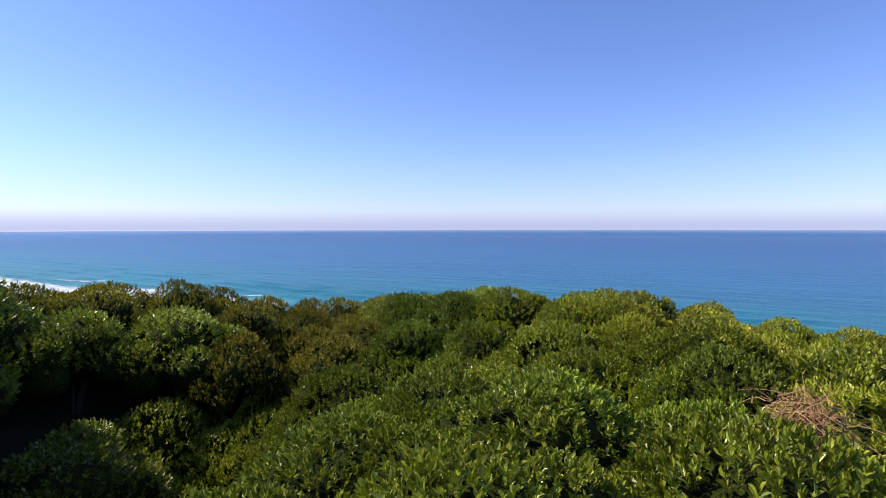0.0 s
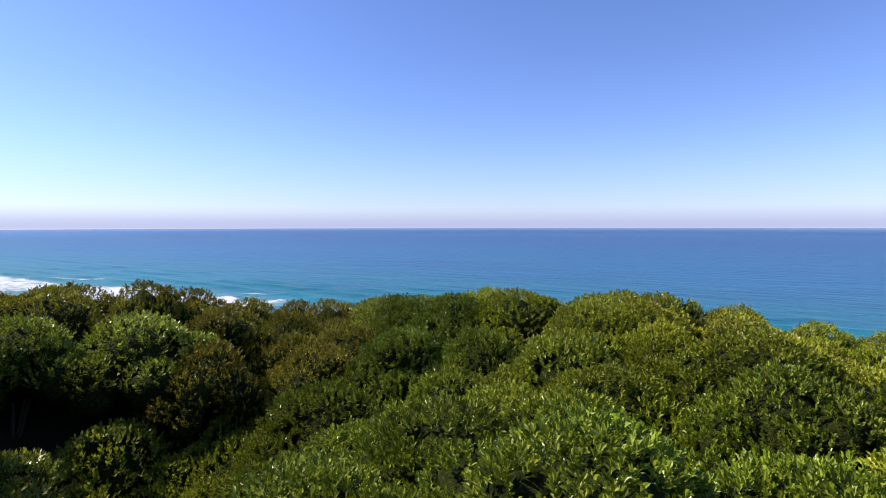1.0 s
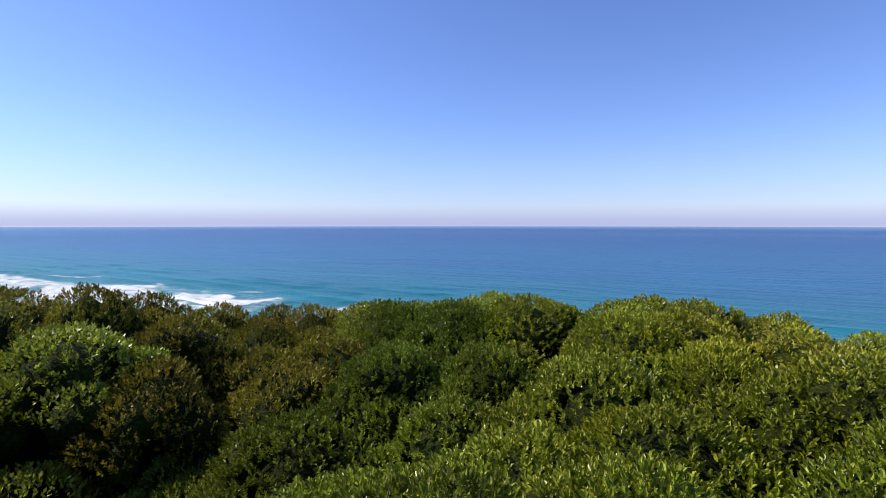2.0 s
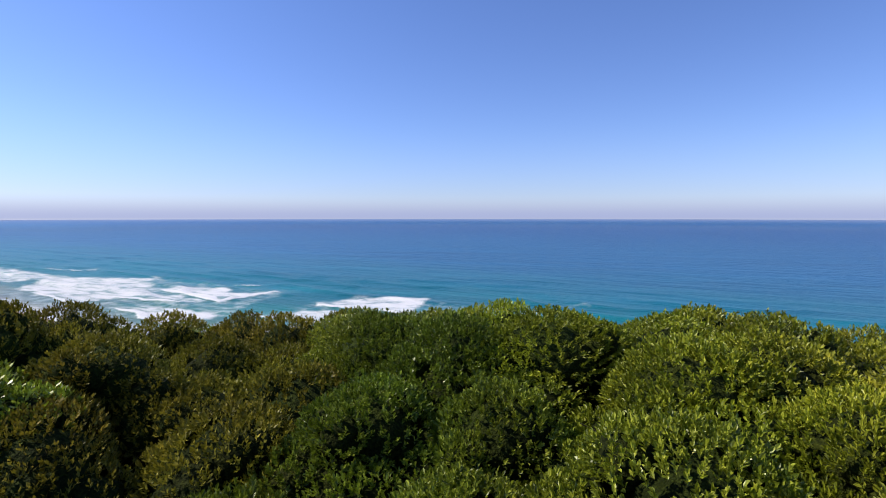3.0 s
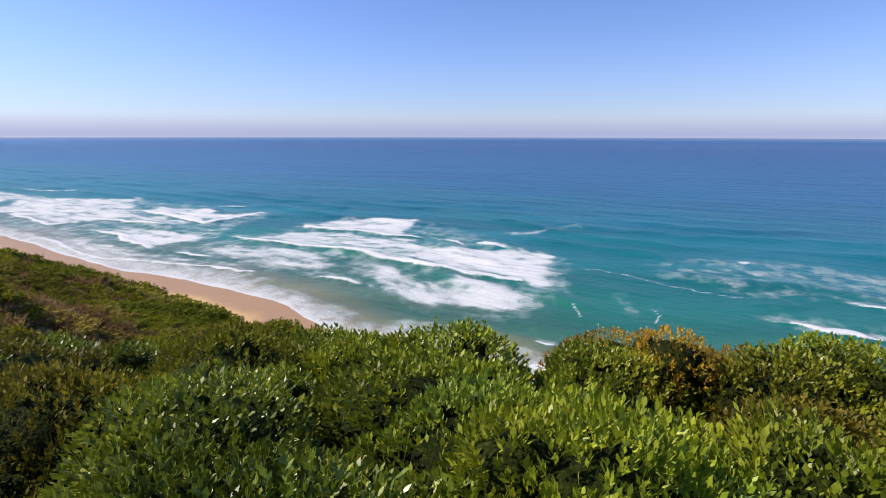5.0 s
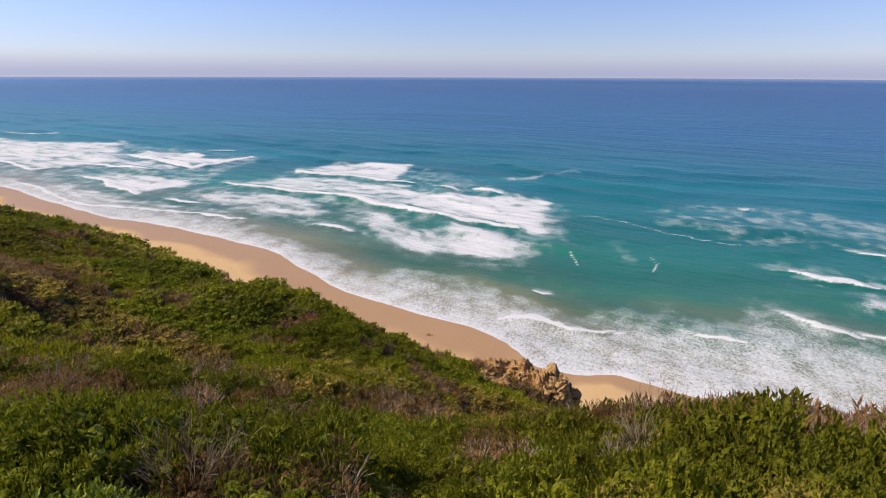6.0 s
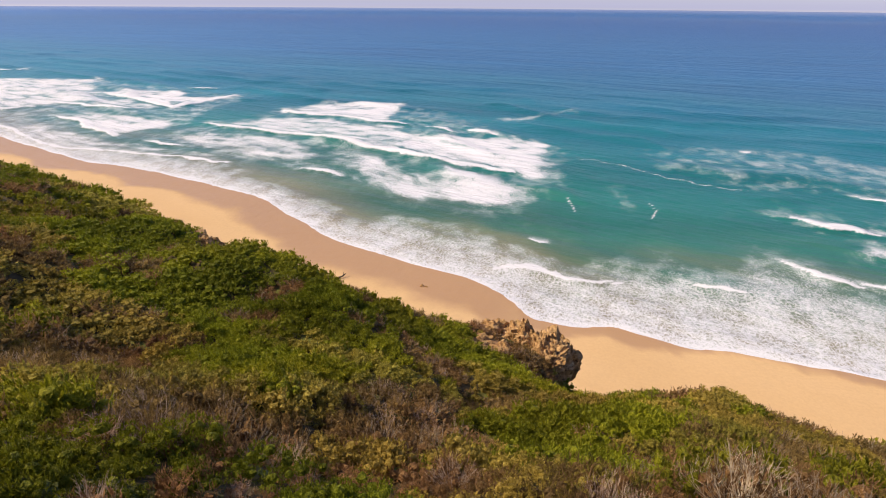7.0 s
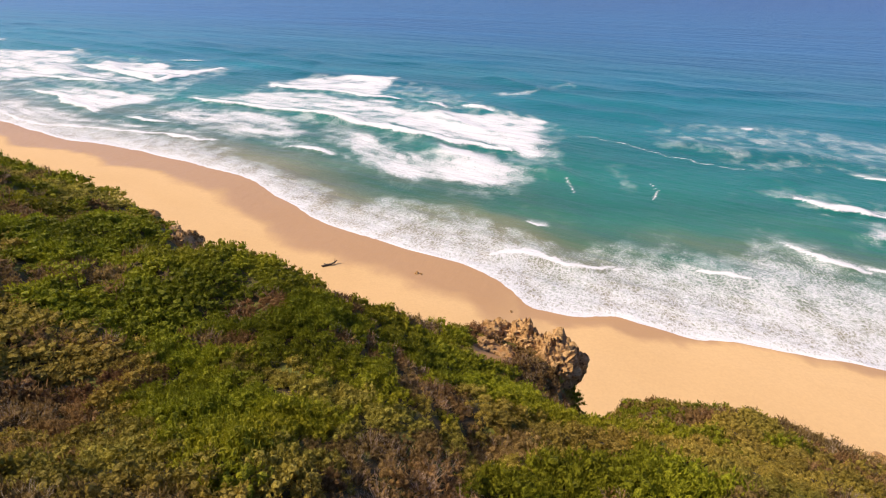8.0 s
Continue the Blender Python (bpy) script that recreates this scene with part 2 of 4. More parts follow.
def hump(x, y, cx, cy, r):
    return np.exp(-((x - cx) ** 2 + (y - cy) ** 2) / (r * r))


def scrub_top(u, v):
    """Height of the top of the scrub over the sea."""
    x, _ = to_xy(u, v)
    brow = v - SY * np.clip(x, 0.0, 18.0) * (1 - smooth((v - 18) / 16)) + 0.3 * np.clip(-x - 8.0, 0.0, 12.0) * (1 - smooth((v - 11) / 8))
    z = curve(brow, (-6000, 60), (-60, 51), (-10, 48.7), (2, 48.5), (8, 48.2), (11, 47.2), (14, 45.5), (18, 42.2), (22, 38.6), (26, 36.0), (30, 34.1), (34, 32.3), (38, 29.8),
              (42, 27.2), (46, 25.0), (50, 22.8), (54, 20.6), (60, 17.0), (80, 6.0), (6000, 6.0))
    _, y = to_xy(u, v)
    z = z - 1.4 * np.exp(-((x + 10.5) ** 2 + (y - 17.5) ** 2) / 27.0)
    z = z + 1.7 * np.exp(-(((x - 11.5) / 8.0) ** 2) - ((y - 23.0) / 4.5) ** 2)
    z = z + (3.4 - 1.6 * smooth((-42 - u) / 20)) * smooth((-26 - u) / 12) * smooth((v - 27) / 18) * (v < 75)
    z = z + 0.7 * np.exp(-(((u + 66) / 16) ** 2) - ((v - 40) / 9.0) ** 2) - 1.3 * np.exp(-((u + 47.5) / 3.6) ** 2) * smooth((v - 28) / 8) * (v < 75)
    z = z - 1.4 * np.exp(-((x - 3.2) ** 2 + (y - 37.4) ** 2) / 2.6) - 1.0 * smooth((-80 - u) / 30)
    z = z - 1.9 * np.exp(-((u + 9.5) / 6.0) ** 2) * smooth((v - 36) / 10) * (v < 75)
    z = z - 3.6 * np.exp(-((u + 15.6) / 2.6) ** 2) * smooth((v - 38) / 12) * (v < 75)
    # the hollow behind the spur, the gully's head and the seaward ridge
    z = z - 1.9 * hump(x, y, -24, 40, 8) - 1.8 * hump(x, y, -15, 40, 8) - 1.6 * hump(x, y, -15, 30, 8) - 0.8 * hump(x, y, -15, 20, 8)
    z = z - 0.7 * hump(x, y, -25, 30, 8) - 1.3 * hump(x, y, -35, 60, 8) - 1.5 * hump(x, y, -36, 70, 8) - 1.0 * hump(x, y, -26, 72, 8)
    z = z - 1.2 * hump(x, y, 5.4, 41, 6) - 2.0 * hump(x, y, 15, 51, 6) + 0.5 * hump(x, y, 5, 20, 6)
    z = z - 0.8 * hump(x, y, 6, 21.8, 4) + 0.7 * hump(x, y, -8, 36, 6) - 0.6 * hump(x, y, 0, 30, 6) - 0.6 * hump(x, y, -16, 30, 6)
    z = z - 0.8 * hump(x, y, -8, 56, 6) - 0.5 * hump(x, y, 0, 56, 6) - 0.5 * hump(x, y, 6, 56, 6) - 0.5 * hump(x, y, 6, 42, 6)
    z = z - 0.6 * hump(x, y, -32, 54, 7) - 0.4 * hump(x, y, -40, 68, 8) - 0.5 * hump(x, y, 12, 39, 6) + 0.4 * hump(x, y, -16, 49, 6)
    z = z + 1.5 * hump(x, y, 20, 41.5, 3.6) - 0.8 * hump(x, y, 25, 41, 3)
    return z + 1.3 * hump(x, y, 15, 30, 8) + 1.2 * hump(x, y, 15, 40, 8) + 1.4 * hump(x, y, 25, 38, 8)


def mounds(x, y):
    """The thicket's mounds and hollows over the even brow of the hill."""
    z = 0.56 * hump(x, y, -6.6, 9.0, 2.6) + 0.45 * hump(x, y, 1.5, 2.6, 1.3) + 0.18 * hump(x, y, 3.6, 4.6, 1.6) + 0.72 * hump(x, y, -5.1, 5.0, 1.5) + 0.2 * hump(x, y, -4.9, 7.4, 1.4) + 0.2 * hump(x, y, -3.6, 9.4, 1.6)
    z = z + 0.30 * hump(x, y, 2.0, 8.6, 2.6) + 0.56 * hump(x, y, 0.0, 11.0, 2.2) + 0.4 * hump(x, y, 3.6, 11.6, 2.4) + 0.46 * hump(x, y, -2.6, 11.8, 1.9)
    z = z - 1.6 * hump(x, y, -2.4, 3.7, 1.25) - 1.1 * hump(x, y, -2.4, 5.4, 1.0) - 0.6 * hump(x, y, -2.7, 7.6, 0.9) - 0.50 * hump(x, y, -0.9, 6.6, 1.4) - 0.40 * hump(x, y, -2.4, 9.6, 1.3) - 0.6 * hump(x, y, 6.2, 7.2, 1.9)
    z = z + 0.25 * hump(x, y, -9, 8.8, 1.7) + 0.21 * hump(x, y, -6.75, 11.5, 1.7) + 0.12 * hump(x, y, -5.4, 10.6, 1.4) + 0.14 * hump(x, y, -4.5, 13.75, 1.7)
    z = z - 0.65 * hump(x, y, -2.25, 11.5, 1.7) + 0.30 * hump(x, y, -2.25, 13.75, 1.7) - 0.16 * hump(x, y, -2.25, 9.25, 1.7)
    z = z + 0.24 * hump(x, y, 0, 2.5, 1.7) - 0.37 * hump(x, y, 0, 7, 1.7) - 0.19 * hump(x, y, 0, 9.25, 1.7) + 0.46 * hump(x, y, 0, 13.75, 1.7)
    z = z + 0.19 * hump(x, y, 2.25, 2.5, 1.7) - 0.55 * hump(x, y, 2.3, 2.9, 1.1) - 0.24 * hump(x, y, 2.25, 11.5, 1.7) - 0.35 * hump(x, y, 2.2, 12.2, 1.2) + 0.32 * hump(x, y, 2.25, 13.75, 1.7)
    z = z + 0.27 * hump(x, y, 4.5, 7, 1.7) + 0.13 * hump(x, y, 4.5, 9.25, 1.7) + 0.16 * hump(x, y, 4.5, 13.75, 1.7) + 0.16 * hump(x, y, 6.75, 11.5, 1.7)
    z = z - 0.48 * hump(x, y, 9, 9.25, 1.7) - 0.41 * hump(x, y, 9, 11.5, 1.7) - 0.31 * hump(x, y, 9, 13.75, 1.7)
    z = z - 1.5 * hump(x, y, -3.5, 6.0, 1.5) - 0.4 * hump(x, y, -5.0, 4.8, 1.4) - 0.7 * hump(x, y, -4.4, 7.0, 1.2)
    return z - 0.4 * hump(x, y, 7.0, 8.6, 2.6) - 0.8 * hump(x, y, -7.5, 13.5, 3.2)


THICKET = 1.45


def ground_height(x, y):
    u, v = to_uv(x, y)
    w = v - shore(u)
    edge = smooth((y + 0.35 * np.minimum(x, 0.0) - 13.2) / 2.2)
    cover = THICKET + (0.75 - THICKET) * edge
    slope = scrub_top(u, v) - cover + mounds(x, y) * (1 - edge) + (1.9 * (fbm(x / 6.0, y / 6.0, 3) - 0.5) + 1.2 * (fbm(u / 9.0, v / 2.6, 2) - 0.5)) * smooth((v - 11) / 10)
    sand = np.where(w < 0, 0.25 + 0.062 * -np.maximum(w, -45), 0.25 + 0.045 * -np.minimum(w, 140))
    sand = sand + 0.25 * (fbm(u / 30, v / 9) - 0.5) * (w < -3)
    edge = cliff_line(u)
    fall = smooth((v - edge + 1.0 + 1.8 * (fbm(x / 2.2, y / 2.2) - 0.5)) / 6.5)
    z = slope + (np.minimum(sand, slope) - slope) * fall
    return z, fall, w


def axis(*spans):
    """Grid lines: spans of (from, to, step), joined."""
    return np.unique(np.concatenate([np.arange(a, b, s) for a, b, s in spans] + [[spans[-1][1]]]).round(3))


RIM = 4940.0


def sheet(name, u, v_of, z_of, mat, label, category, attrs=()):
    """A grid over the plan, brought in to a round rim far out."""
    x, y = to_xy(u, v_of)
    z, extra = z_of(x, y, u, v_of)
    r = np.hypot(x, y)
    k = np.minimum(1.0, RIM / np.maximum(r, 1e-6))
    co = np.stack([x * k, y * k, z], -1).reshape(-1, 3)
    n, m = u.shape
    idx = np.arange(n * m).reshape(n, m)
    quads = np.stack([idx[:-1, :-1], idx[1:, :-1], idx[1:, 1:], idx[:-1, 1:]], -1).reshape(-1, 4)
    me = grid_mesh(name, co, quads)
    for key, values in extra.items():
        me.attributes.new(key, "FLOAT", "POINT").data.foreach_set("value", np.ascontiguousarray(values, np.float32).ravel())
    me.materials.append(mat)
    return tagged(new(name, me), label, category, kind="structure")


def grid_mesh(name, co, faces, flat=False):
    """A mesh from arrays of places and of equal-sided faces."""
    me = bpy.data.meshes.new(name)
    n, k = faces.shape
    me.vertices.add(len(co))
    me.vertices.foreach_set("co", np.ascontiguousarray(co, np.float32).ravel())
    me.loops.add(n * k)
    me.loops.foreach_set("vertex_index", np.ascontiguousarray(faces, np.int32).ravel())
    me.polygons.add(n)
    me.polygons.foreach_set("loop_start", np.arange(0, n * k, k, dtype=np.int32))
    me.polygons.foreach_set("loop_total", np.full(n, k, np.int32))
    me.polygons.foreach_set("use_smooth", np.full(n, not flat, bool))
    me.update(calc_edges=True)
    return me


# ---- ground: hill, cliff, beach and sea bed in one sheet ----
gu = axis((-8000, -700, 700), (-700, -330, 12), (-330, -70, 2.0), (-70, 30, 0.75), (30, 90, 2.0), (90, 700, 12), (700, 8000, 700))
gv = axis((-8000, -300, 700), (-300, -40, 12), (-40, -6, 2.0), (-6, 70, 0.75), (70, 112, 1.5), (112, 250, 6), (250, 900, 60), (900, 8000, 700))


def ground_shape(x, y, u, v):
    z, fall, w = ground_height(x, y)
    beach = np.maximum(smooth((fall - 0.93) / 0.06), smooth((v - 72) / 4))
    return z, {"offshore": w, "beach": beach, "damp": smooth((-22 - u) / 20), "litter_shade": 1 - smooth((y + 0.35 * np.minimum(x, 0.0) - 13.6) / 1.0), "bare": 1 - smooth((np.hypot(u + 24.2, (v - 48.5) * 0.7) + 2.5 * (fbm(x, y) - 0.5) - 2.2) / 0.8)}


GU, GV = np.meshgrid(gu, gv, indexing="ij")
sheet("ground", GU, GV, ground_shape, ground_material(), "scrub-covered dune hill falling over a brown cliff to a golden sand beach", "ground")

# ---- sea ----
LINES, VEILS = [], []


def crest(high, thick, *way):
    """A breaking crest along the points (u, off the shore): a ridge, white and sharp towards the shore."""
    LINES.append((high, thick, way))


def veil(dense, *rim):
    """A stretch of broken water inside a rim of points (u, off the shore)."""
    VEILS.append((dense, np.array(rim, float)))


# the large breaker and its wash
crest(1.1, 5, (-216, 103), (-190, 100), (-165, 101), (-141, 101))
crest(1.2, 6, (-216, 62), (-176, 62), (-144, 60), (-117, 61), (-91, 67), (-70, 71))
crest(1.3, 4, (-129, 102), (-116, 101))
crest(1.3, 4, (-109, 109), (-97, 112))
crest(0.6, 2.5, (-132, 27), (-116, 30))
veil(0.77, (-216, 102), (-190, 100), (-150, 101), (-158, 122), (-172, 150), (-200, 140), (-214, 128))
veil(0.64, (-216, 62), (-144, 61), (-117, 63), (-121, 92), (-141, 99), (-190, 98), (-205, 92))
veil(0.80, (-128, 64), (-91, 68), (-70, 71), (-55, 62), (-58, 88), (-74, 116), (-97, 112), (-116, 100), (-130, 80))
veil(0.52, (-130, 28), (-117, 31), (-110, 52), (-120, 52))
veil(0.70, (-84, 36), (-75, 33), (-60, 35), (-53, 62), (-72, 70), (-95, 64), (-88, 48))
veil(0.60, (-108, 34), (-92, 30), (-84, 38), (-92, 60), (-118, 60), (-106, 46))
veil(0.56, (-214, 60), (-176, 59), (-140, 58), (-146, 40), (-190, 34), (-200, 44))
veil(0.60, (-150, 48), (-117, 56), (-91, 62), (-72, 66), (-55, 62), (-60, 36), (-75, 33), (-92, 30), (-110, 34), (-126, 42))
veil(0.54, (-214, 60), (-150, 57), (-128, 42), (-150, 20), (-182, 24), (-208, 36))
veil(0.34, (-222, 22), (-150, 18), (-100, 26), (-52, 32), (-46, 70), (-66, 118), (-100, 118), (-150, 150), (-218, 132))
# breakers up the coast
veil(0.36, (-440, 10), (-230, 10), (-222, 56), (-262, 122), (-420, 120))
crest(0.9, 7, (-346, 83), (-286, 76), (-268, 76), (-272, 118))
crest(0.7, 5, (-348, 46), (-317, 54), (-280, 57))
crest(0.7, 6, (-294, 32), (-262, 31), (-230, 26))
crest(0.6, 5, (-440, 52), (-410, 55), (-414, 75), (-415, 114))
crest(0.6, 4, (-400, 30), (-335, 26), (-330, 38))
crest(0.5, 2.5, (-212, 27), (-193, 29))
crest(0.8, 5, (-560, 92), (-527, 101), (-518, 114))
crest(0.8, 4, (-318, 122), (-305, 127))
crest(0.3, 2.2, (-300, 7), (-283, 8), (-231, 5), (-195, 15), (-158, 19))
veil(0.78, (-346, 82), (-286, 76), (-266, 76), (-270, 118), (-288, 102), (-305, 112), (-341, 102))
veil(0.66, (-352, 47), (-317, 54), (-278, 58), (-272, 74), (-340, 82), (-400, 72))
veil(0.77, (-296, 32), (-262, 31), (-228, 26), (-226, 50), (-240, 58), (-264, 56), (-292, 48))
veil(0.66, (-430, 28), (-335, 25), (-326, 45), (-345, 82), (-410, 116), (-500, 70))
veil(0.60, (-700, 18), (-480, 26), (-470, 84), (-700, 80))
veil(0.60, (-292, 6), (-231, 6), (-195, 18), (-158, 20), (-165, 32), (-230, 22), (-288, 26))
# near lines by the beach
crest(0.45, 1.8, (-46, 7), (-33, 17), (-21, 17))
crest(0.45, 1.8, (-11, 23), (0, 23))
crest(0.7, 2.4, (5, 41), (12, 36), (20, 33))
crest(0.6, 2.0, (21, 35), (40, 34))
crest(1.1, 6, (10, 69), (18, 65), (27, 66))
crest(0.9, 2.4, (26, 97), (40, 94))
crest(0.2, 1.2, (-45, 25), (-41, 27))
veil(0.62, (15, 62), (28, 66), (31, 50), (20, 45))
# thin drifting foam farther out
crest(0.0, 0.7, (-56, 99), (-48, 101), (-35, 103), (-16, 94), (-2, 90))
crest(0.0, 1.0, (-47, 59), (-42, 51))
crest(0.3, 1.4, (-10, 140), (-4, 141))
crest(0.0, 0.8, (-26, 72), (-22, 64), (-23, 56))
veil(0.50, (-112, 136), (-94, 176), (-86, 194), (-82, 184), (-94, 152), (-100, 134))
veil(0.46, (-44, 78), (-34, 80), (-26, 64), (-32, 58))
veil(0.33, (-44, 126), (-9, 152), (20, 150), (60, 142), (110, 130), (110, 90), (40, 90), (20, 98), (2, 88), (-23, 100))
veil(0.39, (0, 140), (20, 148), (60, 140), (110, 128), (110, 108), (40, 112))

wv = axis((-1.2, 8, 0.35), (8, 130, 0.9), (130, 260, 3), (260, 700, 20), (700, 2000, 130), (2000, 8000, 600))
su = axis((-8000, -700, 600), (-700, -330, 6), (-330, -140, 1.6), (-140, 45, 0.9), (45, 120, 4), (120, 700, 20), (700, 8000, 600))
SU, WV = np.meshgrid(su, wv, indexing="ij")


def sea_shape(x, y, u, v):
    w = v - shore(u)
    # breaker lines wander
    uu = u + 5 * (fbm(u / 18, w / 18, 3) - 0.5)
    ww = w + 5 * (fbm(u / 16 + 40, w / 16, 3) - 0.5) + 2.0 * (fbm(u / 4, w / 4 + 30, 2) - 0.5)
    z = np.zeros_like(w)
    foam = np.zeros_like(w)
    white = np.zeros_like(w)
    for high, thick, way in LINES:
        for k, ((u0, w0), (u1, w1)) in enumerate(zip(way[:-1], way[1:])):
            box = (uu > min(u0, u1) - 30) & (uu < max(u0, u1) + 30) & (ww > min(w0, w1) - 30) & (ww < max(w0, w1) + 30)
            a, b = uu[box], ww[box]
            du, dw = u1 - u0, w1 - w0
            t = np.clip(((a - u0) * du + (b - w0) * dw) / (du * du + dw * dw), 0, 1)
            along, off = a - u0 - t * du, b - w0 - t * dw
            far = np.hypot(along, off)
            out = far * np.where(off + 0.4 * along * np.sign(dw + 1e-9) * (abs(dw) > abs(du)) > 0, 1.0, -1.0)
            thin = thick * (0.55 + 0.9 * vnoise(a / 7, b / 7 + k))
            if k == 0:
                thin = thin * (0.35 + 0.65 * smooth(t * 3))
            if k == len(way) - 2:
                thin = thin * (0.45 + 0.55 * smooth((1 - t) * 3))
            edge = np.where(out < 0, 1 - smooth(-out / (0.22 * thin + 0.4)), 1 - smooth((out - 0.25 * thin) / (0.6 * thin + 0.3)))
            white[box] = np.maximum(white[box], edge * (1.0 if high else 0.62))
            if high:
                foam[box] = np.maximum(foam[box], 0.7 * np.where(out < 0, 0, np.exp(-out / (1.3 * thick))))
                z[box] = np.maximum(z[box], high * np.where(out < 0, np.exp(-(out / 1.1) ** 2), np.exp(-(out / 4.5) ** 2)) * np.clip(thin / thick, 0, 1))
    rag = 12 * (fbm(u / 11 + 5, w / 9, 4) - 0.5)
    for dense, rim in VEILS:
        lo, hi = rim.min(0) - 20, rim.max(0) + 20
        box = (uu > lo[0]) & (uu < hi[0]) & (ww > lo[1]) & (ww < hi[1])
        a, b = uu[box], ww[box]
        inside = np.zeros(a.shape, bool)
        near = np.full(a.shape, 1e9)
        for (u0, w0), (u1, w1) in zip(rim, np.roll(rim, -1, 0)):
            t = np.clip(((a - u0) * (u1 - u0) + (b - w0) * (w1 - w0)) / ((u1 - u0) ** 2 + (w1 - w0) ** 2), 0, 1)
            near = np.minimum(near, np.hypot(a - u0 - t * (u1 - u0), b - w0 - t * (w1 - w0)))
            inside ^= ((w0 > b) != (w1 > b)) & (a < (u1 - u0) * (b - w0) / (w1 - w0 + 1e-9) + u0)
        depth = np.where(inside, near, -near) + rag[box]
        foam[box] = np.maximum(foam[box], dense * smooth((depth + 5) / 14))
    foam = foam * np.clip(0.42 + 1.15 * fbm(u / 9 + 3, w / 3.2, 4), 0, 1.25)
    # swash over the beach
    reach = curve(u, (-700, 14), (-300, 16), (-231, 18), (-195, 24), (-160, 21), (-127, 11), (-107, 13), (-89, 16), (-81, 20), (-60, 24), (-48, 22), (-36, 24), (-25, 32), (-14, 34), (-4, 34), (1, 46), (7, 43), (19, 38), (60, 38), (700, 34))
    t = w / reach + 0.5 * (fbm(u / 9, w / 9 + 11) - 0.5)
    swash = (1 - smooth((t - 0.55) / 0.6)) * (0.60 - 0.06 * smooth(t / 0.6) + 0.40 * np.exp(-np.maximum(w, 0) / 1.2))
    swash = swash + 0.20 * np.exp(-((t - 0.95) / 0.12) ** 2)
    foam = np.maximum(foam, swash)
    # swell rolling in, steeper as it nears
    crest = w + 14 * (fbm(u / 60, w / 90 + 3, 3) - 0.5) * 2
    roll = (0.5 + 0.5 * np.sin(crest * 2 * np.pi / 27)) ** 2.2
    lulls = smooth((fbm(u / 55 + 9, w / 35, 3) - 0.35) / 0.3)
    z = z + 1.5 * roll * lulls * smooth((w - 25) / 40) * (1 - smooth((w - 160) / 150))
    z = z + 0.16 * (fbm(u / 3, w / 2.2, 3) - 0.5) * smooth(w / 10) * (w < 260)
    # the thin apron lies on the sloping sand
    apron = 0.25 - 0.045 * w + 0.05
    lift = np.maximum(0.0, 0.18 * (1 - w / 6.0))
    z = z * smooth(w / 8) + lift * (w < 6) + 0.06
    z = np.where(w < 0.0, 0.25 - 0.062 * w - 0.05 + 0.3 * w, z)
    # far out the sheet rises a little, so that its rim stands where the true horizon, farther off, would
    z = z + 18 * smooth((np.hypot(x, y) - 1200) / 3700) ** 1.5
    return z, {"offshore": w, "foam": foam, "crest": white}


sheet("water", SU, shore(SU) + WV, sea_shape, sea_material(), "turquoise sea with white breakers, deep blue far out", "sea")


# ---- haze along the horizon, painted on a glowing ring ----
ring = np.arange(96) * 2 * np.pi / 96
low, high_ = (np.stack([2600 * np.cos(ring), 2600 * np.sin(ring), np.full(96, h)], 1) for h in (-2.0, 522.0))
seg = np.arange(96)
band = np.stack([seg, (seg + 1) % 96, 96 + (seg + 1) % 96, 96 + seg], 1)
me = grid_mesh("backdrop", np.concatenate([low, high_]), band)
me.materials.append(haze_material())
tagged(new("backdrop", me), "pale mauve sea haze painted on a glowing ring along the horizon", "haze", kind="structure")

# ---- plants ----
def unit(a):
    return a / np.maximum(np.linalg.norm(a, axis=-1, keepdims=True), 1e-9)


def leaf_blades(rs, base, way, long, wide, fold=0.25, points=6, face=None):
    """Leaves as folded blades (6 points) or flat slips (4 points) that start at base and lead along way."""
    n = len(base)
    long, wide = np.broadcast_to(long, n)[:, None], np.broadcast_to(wide, n)[:, None]
    side = unit(np.cross(way, rs.normal(size=(n, 3)) * 0.5 + (0, 0, 1) if face is None else face))
    top = np.cross(side, way)
    if points == 6:
        lift = top * wide * fold
        droop = -top * long * 0.10
        p = [base, base + way * long * 0.34 + side * wide * 0.46 + lift, base + way * long * 0.72 + side * wide * 0.42 + lift,
             base + way * long + droop, base + way * long * 0.72 - side * wide * 0.42 + lift, base + way * long * 0.34 - side * wide * 0.46 + lift]
        loop = np.array([[0, 1, 2, 3], [0, 3, 4, 5]])
    else:
        p = [base, base + way * long * 0.5 + side * wide * 0.5, base + way * long, base + way * long * 0.5 - side * wide * 0.5]
        loop = np.array([[0, 1, 2, 3]])
    co = np.stack(p, 1).reshape(-1, 3)
    faces = (np.arange(n)[:, None, None] * points + loop).reshape(-1, 4)
    return co, faces


def stem_tube(path, r0, r1, sides=5):
    """A tapered stem along a list of places, as points and faces."""
    path = np.array(path, float)
    co, faces = [], []
    for k, p in enumerate(path):
        a = unit(path[min(k + 1, len(path) - 1)] - path[max(k - 1, 0)])
        s = unit(np.cross(a, (0.3, 0.9, 0.2)))
        t = np.cross(a, s)
        r = r0 + (r1 - r0) * k / (len(path) - 1)
        ang = np.arange(sides) * 2 * np.pi / sides
        co.append(p + r * (np.cos(ang)[:, None] * s + np.sin(ang)[:, None] * t))
        if k:
            b = (k - 1) * sides
            faces += [[b + i, b + (i + 1) % sides, b + sides + (i + 1) % sides, b + sides + i] for i in range(sides)]
    return np.concatenate(co), np.array(faces)


